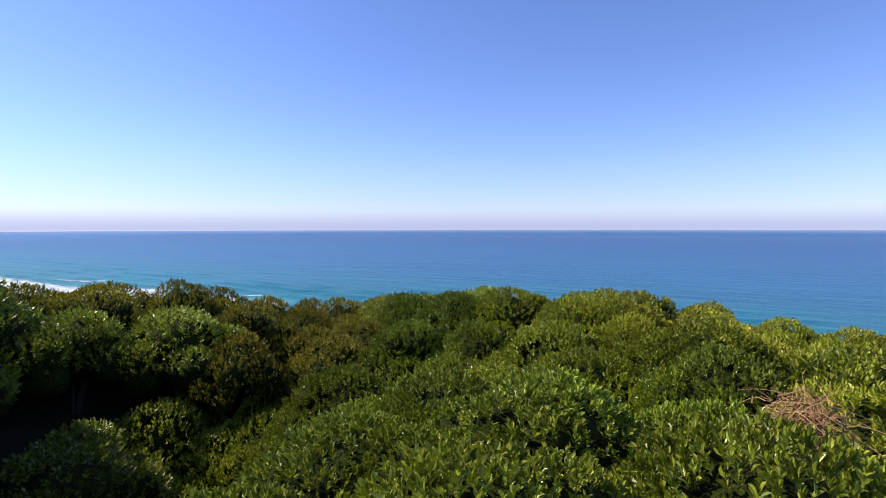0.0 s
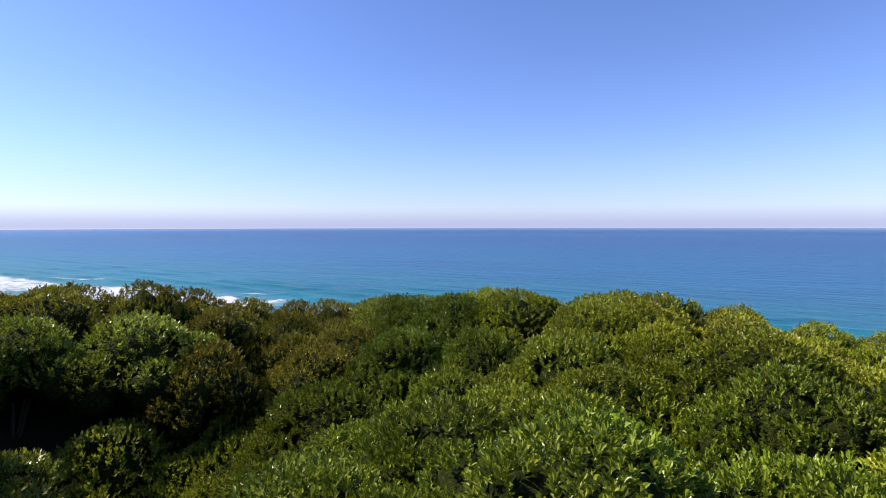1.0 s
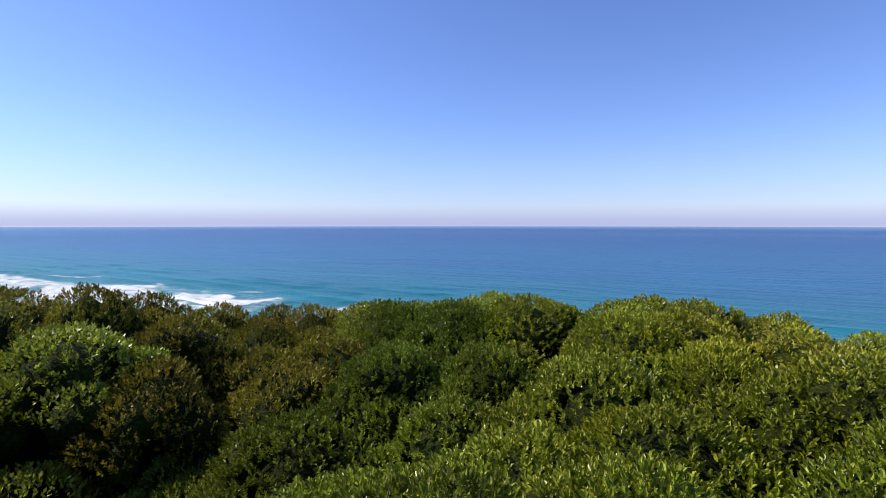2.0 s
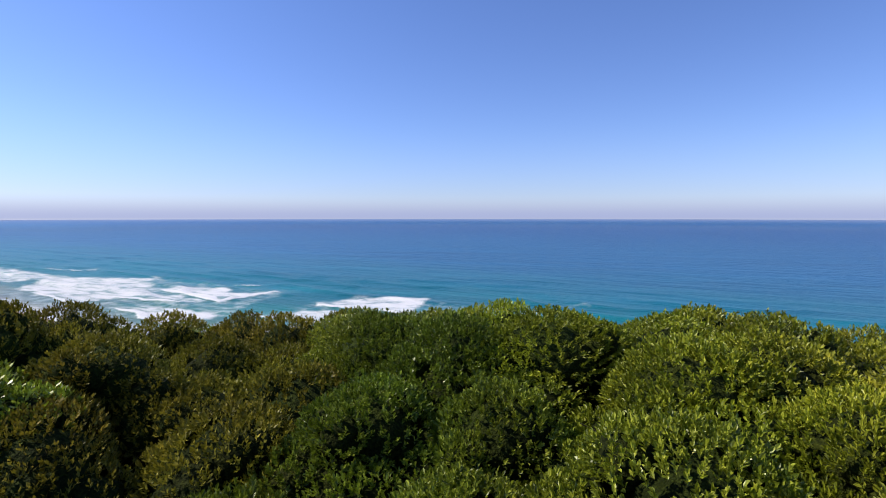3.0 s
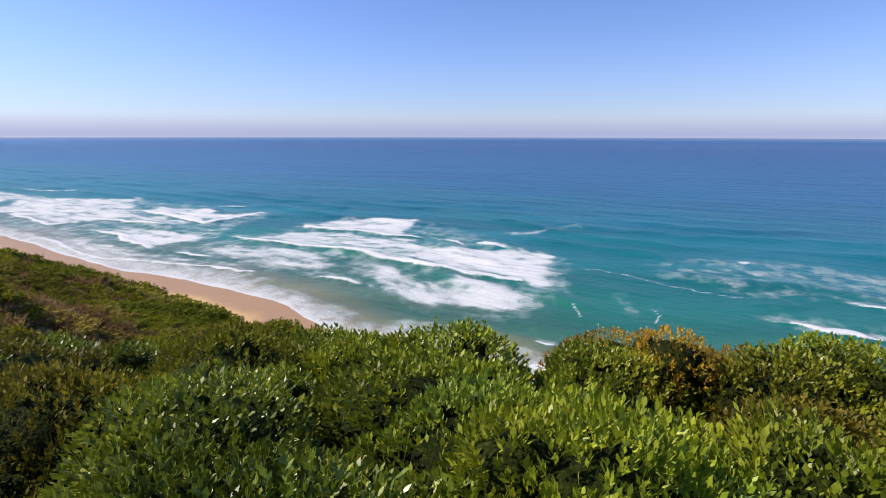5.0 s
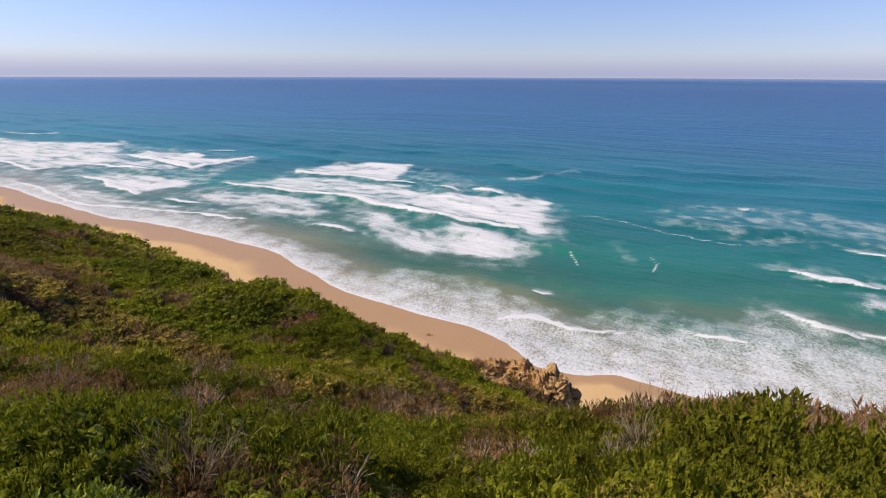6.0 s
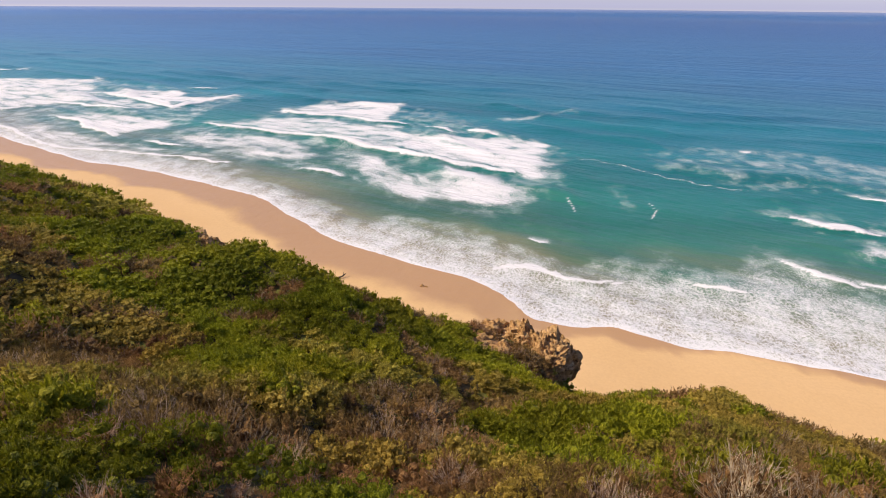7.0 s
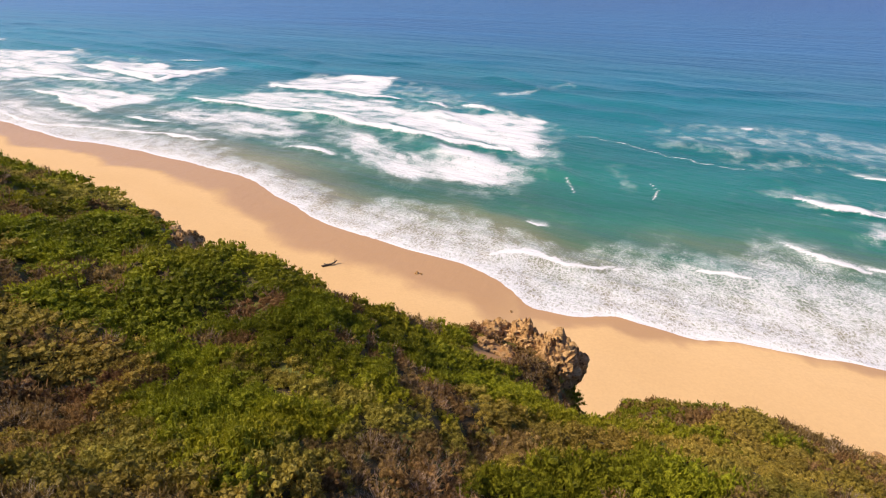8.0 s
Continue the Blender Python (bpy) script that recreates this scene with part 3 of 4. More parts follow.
def joined(chunks):
    co, faces, at = [], [], 0
    for c, f in chunks:
        co.append(c)
        faces.append(f + at)
        at += len(c)
    return np.concatenate(co), np.concatenate(faces)


def part(name, shape, material, parent, label=""):
    me = grid_mesh(name, *shape, flat=name == "foliage")
    me.materials.append(material)
    ob = new(name, me)
    ob.parent = parent
    return tagged(ob, label)


LEAF_GREEN = leaf_material("thicket_leaf", (0.042, 0.064, 0.004), (0.180, 0.230, 0.013), (0.43, 0.48, 0.060), 0.36, 0.5, 0.45)
LEAF_FRESH = leaf_material("thicket_leaf_sunlit_green", (0.072, 0.088, 0.004), (0.245, 0.270, 0.012), (0.48, 0.48, 0.046), 0.42, 0.42, 0.5)
LEAF_DULL = leaf_material("thicket_leaf_dull", (0.064, 0.064, 0.006), (0.190, 0.175, 0.014), (0.36, 0.31, 0.040), 0.45, 0.18, 0.6)
LEAF_ORANGE = leaf_material("turning_leaf", (0.20, 0.13, 0.008), (0.44, 0.25, 0.014), (0.60, 0.37, 0.025), 0.5, 0.4, 0.9)
# near-black filler: the shade between the leaves is put into its colour
HEART_SHADE = leaf_material("heart_shade_filler", (0.012, 0.017, 0.003), (0.027, 0.038, 0.005), (0.054, 0.070, 0.010), 0.8, 0.1, 0.8, 30, 0.05, 0.1, 26)
BARK = twig_material("grey_brown_bark", (0.045, 0.034, 0.024), (0.12, 0.09, 0.065))
DRY_TWIG = twig_material("dry_twig", (0.22, 0.12, 0.05), (0.44, 0.27, 0.13))


BALL = bmesh.new()
bmesh.ops.create_icosphere(BALL, subdivisions=1, radius=1.0)
BALL_CO = np.array([v.co for v in BALL.verts])
BALL_FACES = np.array([[v.index for v in f.verts] for f in BALL.faces])
BALL.free()


def crown_shape(rs, wide, high, shoots, leaf, points):
    """A clumped dome of leafy shoots and its dark filler heart; its top is at high, its foot at 0."""
    lobes = [((0.0, 0.0, high - 0.62 * wide), 0.62 * wide)]
    for k in range(9):
        a, d = rs.rand() * 2 * np.pi, wide * (0.35 + 0.4 * rs.rand())
        r = wide * (0.26 + 0.17 * rs.rand())
        lobes.append(((d * np.cos(a), d * np.sin(a), high - r - 0.85 * d * d / wide - 0.26 * rs.rand() + 0.08), r))
    for k in range(5):
        a = (k + rs.rand()) * 2 * np.pi / 5
        r = wide * (0.30 + 0.12 * rs.rand())
        lobes.append(((0.70 * wide * np.cos(a), 0.70 * wide * np.sin(a), high * (0.36 + 0.16 * rs.rand())), r))
    centre = np.array([c for c, _ in lobes])
    radius = np.array([r for _, r in lobes])
    share = radius**2 * np.where(np.arange(len(lobes)) < 10, 1.0, 0.75)
    pick = rs.choice(len(lobes), shoots * 6, p=share / share.sum())
    way = rs.normal(size=(shoots * 6, 3))
    way[:, 2] = np.abs(way[:, 2]) * 1.25 - 0.45 * rs.rand(shoots * 6)
    way = unit(way)
    deep = 1 - 0.05 * rs.rand(shoots * 6) ** 2 + 0.04 * rs.normal(size=shoots * 6)
    tip = centre[pick] + way * (radius[pick] * deep)[:, None]
    inside = (np.linalg.norm(tip[:, None] - centre[None], axis=2) / radius < 0.93).any(1)
    keep = np.flatnonzero(~inside & (tip[:, 2] > 0.48 * high))[:shoots]
    tip, way = tip[keep], unit(way[keep] + (0, 0, 0.95) + rs.normal(size=(len(keep), 3)) * 0.25)
    per = 7 if points == 6 else 6
    n = len(tip) * per
    stem, axis_ = np.repeat(tip, per, 0), np.repeat(way, per, 0)
    turn = np.tile(np.arange(per) * 2.4, len(tip)) + np.repeat(rs.rand(len(tip)) * 6.3, per)
    rise = np.tile(np.linspace(1, 0, per), len(tip))
    s = unit(np.cross(axis_, rs.normal(size=(n, 3)) * 0.05 + (0.31, 0.52, 0.11)))
    t = np.cross(axis_, s)
    flare = (0.32 + 0.68 * rise + 0.15 * rs.normal(size=n))[:, None]
    lead = unit(axis_ + flare * (np.cos(turn)[:, None] * s + np.sin(turn)[:, None] * t))
    base = stem - axis_ * (rise * leaf * 1.5)[:, None]
    size = leaf * (0.72 + 0.5 * rs.rand(n))
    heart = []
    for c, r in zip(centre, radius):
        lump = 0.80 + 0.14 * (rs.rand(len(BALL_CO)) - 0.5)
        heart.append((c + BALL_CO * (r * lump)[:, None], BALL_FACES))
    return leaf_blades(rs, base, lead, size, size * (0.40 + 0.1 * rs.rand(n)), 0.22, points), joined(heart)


def stem_shapes(rs, wide, high):
    made = []
    for k in range(3):
        chunks = []
        a, d = rs.rand() * 6.28, wide * (0.2 + 0.5 * rs.rand())
        top = np.array((d * np.cos(a), d * np.sin(a), high * 0.50))
        mid = top * (0.4, 0.4, 0.55) + rs.normal(size=3) * 0.06
        chunks.append(stem_tube([(0.04 * np.cos(a), 0.04 * np.sin(a), -0.25), mid, top], 0.035, 0.009))
        for j in range(3):
            e = top + np.array((rs.normal() * 0.28, rs.normal() * 0.28, 0.04 + 0.12 * rs.rand()))
            chunks.append(stem_tube([mid * 0.4 + top * 0.6, (mid + 2 * e) / 3 + rs.normal(size=3) * 0.03, e], 0.012, 0.004, 4))
        made.append(joined(chunks))
    return made


def make_bush(rs, wide, high, shoots, leaf, points, material, label):
    bush = tagged(new("thicket_bush"), label, "bush", "thicket on the hilltop")
    leaves, heart = crown_shape(rs, wide, high, shoots, leaf, points)
    part("foliage", leaves, material, bush)
    part("inner_foliage", heart, HEART_SHADE, bush, "dark filler inside the bush, shade painted in its colour")
    for shape in stem_shapes(rs, wide, high):
        part("stem", shape, BARK, bush)
    return bush


def canopy(x, y):
    """Height of the leaf canopy on the hilltop, with its mounds and the dark hollow."""
    u, v = to_uv(x, y)
    return float(scrub_top(u, v) + mounds(x, y)) + 0.15


BUSH_H = 1.55
rs = np.random.RandomState(11)
KINDS = [(LEAF_GREEN, "dense dark green glossy-leaved bush in the hilltop thicket"), (LEAF_FRESH, "sunlit yellow-green leafy bush in the hilltop thicket"),
         (LEAF_DULL, "dull olive-brown small-leaved bush among the greener thicket")]
near_bush = [[make_bush(rs, 1.0, BUSH_H, 1250, 0.048 if k < 2 else 0.043, 6, mat, label) for _ in range(3)] for k, (mat, label) in enumerate(KINDS)]
far_bush = [[make_bush(rs, 1.0, BUSH_H, 1080, 0.056 if k < 2 else 0.050, 4, mat, label) for _ in range(2)] for k, (mat, label) in enumerate(KINDS)]
orange_bush = make_bush(rs, 0.75, BUSH_H, 640, 0.042, 4, LEAF_ORANGE, "low bush with orange and yellow turning leaves")
spent = set()


def set_bush(source, x, y, top, scale):
    m = pose(x, y, top - BUSH_H * scale, rs.normal() * 3, rs.normal() * 3, rs.rand() * 360)
    if source.name not in spent:
        spent.add(source.name)
        source.matrix_basis = m
        ob = source
    else:
        ob = copy_thing(source, m)
    ob.scale = (scale * rs.uniform(0.85, 1.25), scale * rs.uniform(0.85, 1.25), scale)
    return ob


STEP = 1.32
count = 0
for i in range(-13, 14):
    for j in range(-3, 16):
        x, y = (i + 0.5 * (j % 2)) * STEP + rs.uniform(-0.3, 0.3), j * STEP * 0.92 + rs.uniform(-0.3, 0.3)
        u, v = to_uv(x, y)
        if y + 0.35 * min(x, 0.0) > 14.1 or v > 17 or y < 0.9 or abs(x) > 1.5 + 0.92 * (y + 0.6):
            continue
        dull = 0.9 * float(vnoise(x / 2.6 + 3, y / 2.6)) + (0.28 if x < -1.5 and y > 8 else 0)
        k = 2 if dull > 0.78 else 1 if x + 0.3 * y > 2.6 + 2.5 * rs.rand() else 0
        top = canopy(x, y) + rs.uniform(-0.10, 0.06)
        close = (y < 10.8 and abs(x) < 1.5) or (y < 9.5 and -0.5 < x < 3.6)
        pool = near_bush[k] if close else far_bush[k]
        set_bush(pool[rs.randint(len(pool))], x, y, top, rs.uniform(0.92, 1.06))
        count += 1
# tall bushes added out of view on the left, to shade the hollow
for x, y, top in ((-4.9, 2.0, 50.4), (-6.2, 3.2, 50.6), (-7.2, 4.5, 50.6), (-5.2, 2.7, 50.2), (-6.6, 3.9, 50.5), (-7.9, 5.2, 50.4), (-8.3, 6.5, 50.4), (-8.8, 7.4, 50.2)):
    set_bush(far_bush[0][rs.randint(2)], x, y, top, 1.65)
# more unseen bushes, nearer the hollow, added to block the sun from it
for x, y, top in ((-4.2, 2.8, 50.0), (-4.7, 3.4, 50.1), (-5.4, 4.2, 50.1), (-6.4, 5.3, 50.0), (-5.0, 3.8, 49.6)):
    set_bush(far_bush[0][rs.randint(2)], x, y, top, 1.1)
for x, y in ((0.0, 9.4), (-0.4, 10.7), (0.4, 11.7), (-1.2, 11.4), (1.2, 10.9)):
    set_bush(far_bush[0][rs.randint(2)], x, y, canopy(x, y) - 0.10, 0.95)
# low growth in the shaded hollow
for x, y in ((-1.7, 3.0), (-2.4, 3.4), (-3.1, 3.9), (-2.0, 4.3), (-2.7, 4.9), (-1.8, 5.3), (-3.2, 5.6), (-2.4, 6.1), (-1.6, 3.7), (-2.6, 2.8), (-2.7, 6.8), (-3.3, 7.2), (-2.9, 7.8), (-3.5, 6.5), (-2.2, 6.9)):
    set_bush(far_bush[0][rs.randint(2)], x, y, canopy(x, y) - 0.22, 0.7)
for x, y, top in ((2.6, 13.7, 47.95), (3.5, 13.9, 47.65), (2.2, 14.3, 47.7)):
    set_bush(orange_bush, x, y, top, 0.8)
for row in (*near_bush, *far_bush, [orange_bush]):
    for ob in row:
        if ob.name not in spent:
            for child in (*ob.children_recursive, ob):
                bpy.data.objects.remove(child)


# the thicket goes on over the hilltop behind and beside
clumps, rest = [], []
for _ in range(4):
    crown, _ = crown_shape(rs, 1.0, BUSH_H, 30, 0.24, 4)
    clumps.append(crown)
for i in range(-22, 23):
    for j in range(-16, 13):
        x, y = (i + 0.5 * (j % 2)) * 1.5 + rs.uniform(-0.4, 0.4), j * 1.4 + rs.uniform(-0.4, 0.4)
        if to_uv(x, y)[1] > 14 or y + 0.35 * min(x, 0.0) > 14.0 or (y > -0.5 and abs(x) < 3.4 + 0.96 * (y + 0.6)) or math.hypot(x, y) < 2.6:
            continue
        co, faces = clumps[rs.randint(4)]
        turn, size = rs.rand() * 6.283, rs.uniform(0.95, 1.2)
        c, s = math.cos(turn), math.sin(turn)
        rest.append((co @ (np.array([[c, s, 0], [-s, c, 0], [0, 0, 1]]) * size) + (x, y, canopy(x, y) - 0.15 - BUSH_H * size), faces))
me = grid_mesh("thicket_cover", *joined(rest), flat=True)
me.materials.append(LEAF_GREEN)
tagged(new("thicket_cover", me), "many dense dark green bushes covering the hilltop", "thicket", kind="stuff")


# ---- scrub on the slope ----
SCRUB_GREEN = leaf_material("scrub_leaf_green", (0.10, 0.105, 0.006), (0.245, 0.25, 0.013), (0.40, 0.38, 0.036), 0.6, 0.14, 0.12, 22, 0.12, 0.22, 9)
SCRUB_OLIVE = leaf_material("scrub_leaf_olive", (0.17, 0.135, 0.018), (0.37, 0.29, 0.045), (0.56, 0.45, 0.10), 0.65, 0.14, 0.15, 26, 0.12, 0.22, 11)
SCRUB_BROWN = leaf_material("scrub_leaf_brown", (0.14, 0.078, 0.026), (0.30, 0.18, 0.062), (0.46, 0.30, 0.12), 0.75, 0.12, 0.2, 26, 0.12, 0.25, 13)
SCRUB_GREY = leaf_material("dry_grey_twigs", (0.23, 0.165, 0.11), (0.40, 0.295, 0.195), (0.55, 0.42, 0.29), 0.8, 0.12, 0.3)


def cushion(rs, c, r, rings=2, around=6):
    """The closed upper surface of one tuft."""
    co = [np.array([[0, 0, 1.0]])]
    for k in range(1, rings + 1):
        t = k / rings * 1.75
        a = np.arange(around) * 2 * np.pi / around + 0.4 * k
        co.append(np.stack([np.sin(t) * np.cos(a), np.sin(t) * np.sin(a), np.full(around, np.cos(t))], 1))
    co = np.concatenate(co) * (r * (0.84 + 0.3 * (rs.rand(1 + rings * around) - 0.5)))[:, None] + c
    i = np.arange(around)
    j = (i + 1) % around
    faces = [np.stack([1 + k * around + i, 1 + (k + 1) * around + i, 1 + (k + 1) * around + j, 1 + k * around + j], 1) for k in range(rings - 1)]
    faces.append(np.array([[0, 1 + k, 2 + k, 1 + (k + 2) % around] for k in range(0, around, 2)]))
    return co, np.concatenate(faces)


def scrub_shape(rs, wide, high, slips, long, slim, upright, apart=False):
    """A low cushion of tufts, foot at 0, with leafy or twiggy slips standing out of it."""
    tufts = 12
    a, d = np.arange(tufts) * 2.4 + rs.rand(tufts), wide * 0.86 * np.sqrt((np.arange(tufts) + 0.5 * rs.rand(tufts)) / tufts)
    r = wide * (0.22 + 0.14 * rs.rand(tufts))
    top = high * (1 - 0.55 * (d / wide) ** 2) * (0.72 + 0.42 * rs.rand(tufts))
    pick = rs.randint(tufts, size=slips)
    way = rs.normal(size=(slips, 3))
    way[:, 2] = np.abs(way[:, 2]) - 0.2
    way = unit(way)
    hub = np.stack([d * np.cos(a), d * np.sin(a), top - r], 1)
    base = hub[pick] + way * (r[pick] * (0.74 + 0.2 * rs.rand(slips)))[:, None]
    base[:, 2] = np.maximum(base[:, 2], 0.05)
    along = unit(np.cross(way, rs.normal(size=(slips, 3))) + 0.5 * way + np.array((0, 0, 2 * upright)))
    size = long * (0.6 + 0.8 * rs.rand(slips))
    outward = unit(way + rs.normal(size=(slips, 3)) * 0.4)
    blades = leaf_blades(rs, base, along, size, size * slim * (0.8 + 0.4 * rs.rand(slips)), 0, 4, outward)
    tuft = [cushion(rs, c, q * (0.64 if apart else 0.80)) for c, q in zip(hub, r)]
    return (blades, joined(tuft)) if apart else joined([blades, *tuft])


def twig_fan(rs, wide, high, limbs, twigs):
    """A leafless shrub: limbs fanning up from the foot, each with finer twigs."""
    a, lean = rs.rand(limbs) * 6.283, 0.15 + 0.85 * rs.rand(limbs)
    way = unit(np.stack([np.cos(a) * lean * wide, np.sin(a) * lean * wide, np.full(limbs, high)], 1) + rs.normal(size=(limbs, 3)) * 0.08)
    foot = np.stack([np.cos(a) * 0.3 * wide * lean, np.sin(a) * 0.3 * wide * lean, np.zeros(limbs)], 1)
    size = high * (0.75 + 0.5 * rs.rand(limbs))
    pick = rs.randint(limbs, size=twigs)
    base = foot[pick] + way[pick] * (size[pick] * (0.25 + 0.7 * rs.rand(twigs)))[:, None]
    off = unit(way[pick] + 0.55 * rs.normal(size=(twigs, 3)) + (0, 0, 0.25))
    return joined([leaf_blades(rs, base, off, high * (0.2 + 0.25 * rs.rand(twigs)), 0.008, 0, 4), leaf_blades(rs, foot, way, size, size * 0.026, 0, 4)])


SCRUB = {
    "green": (SCRUB_GREEN, "green_shrub", "rounded bright green coastal shrub on the dune slope", [scrub_shape(rs, 0.85, 0.80, 300, 0.20, 0.24, 1.0) for _ in range(5)]),
    "olive": (SCRUB_OLIVE, "olive_shrub", "yellowish olive shrub with pale tips on the dune slope", [scrub_shape(rs, 0.66, 0.68, 260, 0.12, 0.44, 0.5) for _ in range(5)]),
    "brown": (SCRUB_BROWN, "brown_shrub", "brown half-dry low shrub on the dune slope", [scrub_shape(rs, 0.72, 0.50, 260, 0.22, 0.12, 0.9) for _ in range(5)]),
    "grey": (SCRUB_GREY, "dead_shrub", "dead leafless shrub of grey-mauve twigs on the slope", [twig_fan(rs, 0.85, 0.66, 40, 260) for _ in range(5)]),
}
FINE = {
    "green": [scrub_shape(rs, 0.85, 0.80, 1050, 0.10, 0.26, 0.9, True) for _ in range(3)],
    "olive": [scrub_shape(rs, 0.66, 0.68, 850, 0.068, 0.42, 0.4, True) for _ in range(3)],
    "brown": [scrub_shape(rs, 0.72, 0.50, 850, 0.16, 0.085, 0.9, True) for _ in range(3)],
    "grey": [(twig_fan(rs, 0.85, 0.66, 60, 560),) for _ in range(3)],
}
PARTS = {"green": ("foliage", "inner_foliage"), "olive": ("foliage", "inner_foliage"), "brown": ("foliage", "inner_foliage"), "grey": ("dead_shrub",)}
DISTANT = {
    "green": [scrub_shape(rs, 0.95, 0.76, 150, 0.20, 0.36, 0.8) for _ in range(3)],
    "olive": [scrub_shape(rs, 0.80, 0.62, 130, 0.16, 0.5, 0.5) for _ in range(3)],
    "brown": [scrub_shape(rs, 0.85, 0.50, 100, 0.28, 0.2, 0.9) for _ in range(3)],
    "grey": [twig_fan(rs, 0.9, 0.70, 40, 100) for _ in range(3)],
}
GROUPS = {"green": "green shrubs on the slope", "olive": "olive shrubs on the slope", "brown": "brown shrubs on the slope", "grey": "dead shrubs on the slope"}
MESHES, NEAR = {}, {}
for key, (mat, name, label, shapes) in SCRUB.items():
    MESHES[key] = []
    for shape in shapes:
        me = grid_mesh(name, *shape, flat=True)
        me.materials.append(mat)
        MESHES[key].append(me)
    NEAR[key] = []
    for shapes in FINE[key]:
        pair = []
        for word, shape in zip(PARTS[key], shapes):
            me = grid_mesh(word, *shape, flat=True)
            me.materials.append(mat)
            pair.append((word, me))
        NEAR[key].append(pair)


def set_shrub(key, k, m, close):
    """One shrub: in one piece, or with its parts where the way passes close by."""
    _, name, label, _ = SCRUB[key]
    pieces = NEAR[key][k % 3]
    whole = MESHES[key][k] if not close else pieces[0][1] if len(pieces) == 1 else None
    ob = tagged(new(name, whole), label, "shrub", GROUPS[key])
    ob.matrix_basis = m
    if whole is None:
        for word, me in pieces:
            new(word, me).parent = ob


def scrub_kind(x, y, u, v):
    """Which plant grows at a place on the slope: broad bands and patches, ragged at their edges."""
    green = float(fbm(u / 9.0 + 4, v / 3.6, 3)) + 0.04 * rs.normal()
    dry = float(fbm(x / 5.0 + 50, y / 3.4 + 9, 3)) + 0.03 * rs.normal()
    if u < -22 and 27 < v < 43:
        green += 0.17
        dry -= 0.05
    if v < 15.5:
        green += 0.10
        dry -= 0.03
    green += 0.16 * hump(x, y, 8.0, 33.5, 3.2) + 0.20 * hump(x, y, -5.8, 32.0, 2.0) + 0.10 * hump(x, y, 6.5, 22.0, 4.0) - 0.14 * hump(x, y, -1.5, 35.0, 3.5)
    dry += 0.20 * hump(x, y, 3.0, 37.6, 1.8) + 0.20 * hump(x, (y - 41.4) * 2.4, -14.0, 0.0, 5.5) + 0.12 * hump(x, (y - 35.3) * 2.0, 6.0, 0.0, 2.6)
    dry += 0.18 * hump(x, y, -4.2, 20.6, 2.6) + 0.13 * hump(x * 0.4, y, 0.2, 26.8, 2.4) - 0.05 * hump(x, y, 9.0, 25.0, 5.0)
    if x > 7 and y > 28:
        green -= 0.09 - 0.14 * hump(x, y, 9.5, 33.5, 3.0)
        dry += 0.07
    if x > 2 and v < 25:
        dry -= 0.12
        green += 0.02
    dry += 0.14 * hump(x, y, -9.0, 28.5, 3.8) + 0.10 * hump(x * 0.25, y, 0.6, 23.6, 1.5)
    green -= 0.06 * hump(x, y, -9.0, 28.5, 3.8)
    if y < 19.5:
        dry -= 0.07
        green += 0.03
    dry += 0.17 * hump(x, y, 8.5, 25.5, 4.0)
    green -= 0.07 * hump(x, y, 8.5, 25.5, 4.0)
    if dry > 0.60:
        return "grey" if rs.rand() < 0.45 else "brown"
    if green > 0.505:
        return "green"
    return "brown" if dry > 0.52 and rs.rand() < 0.7 else "olive"


piles = {key: [] for key in SCRUB}
singles = {key: 0 for key in SCRUB}
spots = []
for spacing, u0, u1, v0, v1 in ((0.72, -30, 12, 6.0, 30), (0.80, -34, 12, 30, 58), (0.80, -34, -30, 6.0, 30), (1.0, -66, -34, 10.5, 46), (1.4, -110, -66, 12, 48), (1.9, 12, 60, 6, 56)):
    for a in np.arange(u0, u1, spacing):
        for b in np.arange(v0, v1, spacing):
            spots.append((a + rs.uniform(-0.45, 0.45) * spacing, b + rs.uniform(-0.45, 0.45) * spacing, spacing))
su_, sv_, sp_ = np.array(spots).T
sx_, sy_ = to_xy(su_, sv_)
sz_, fall_, _ = ground_height(sx_, sy_)
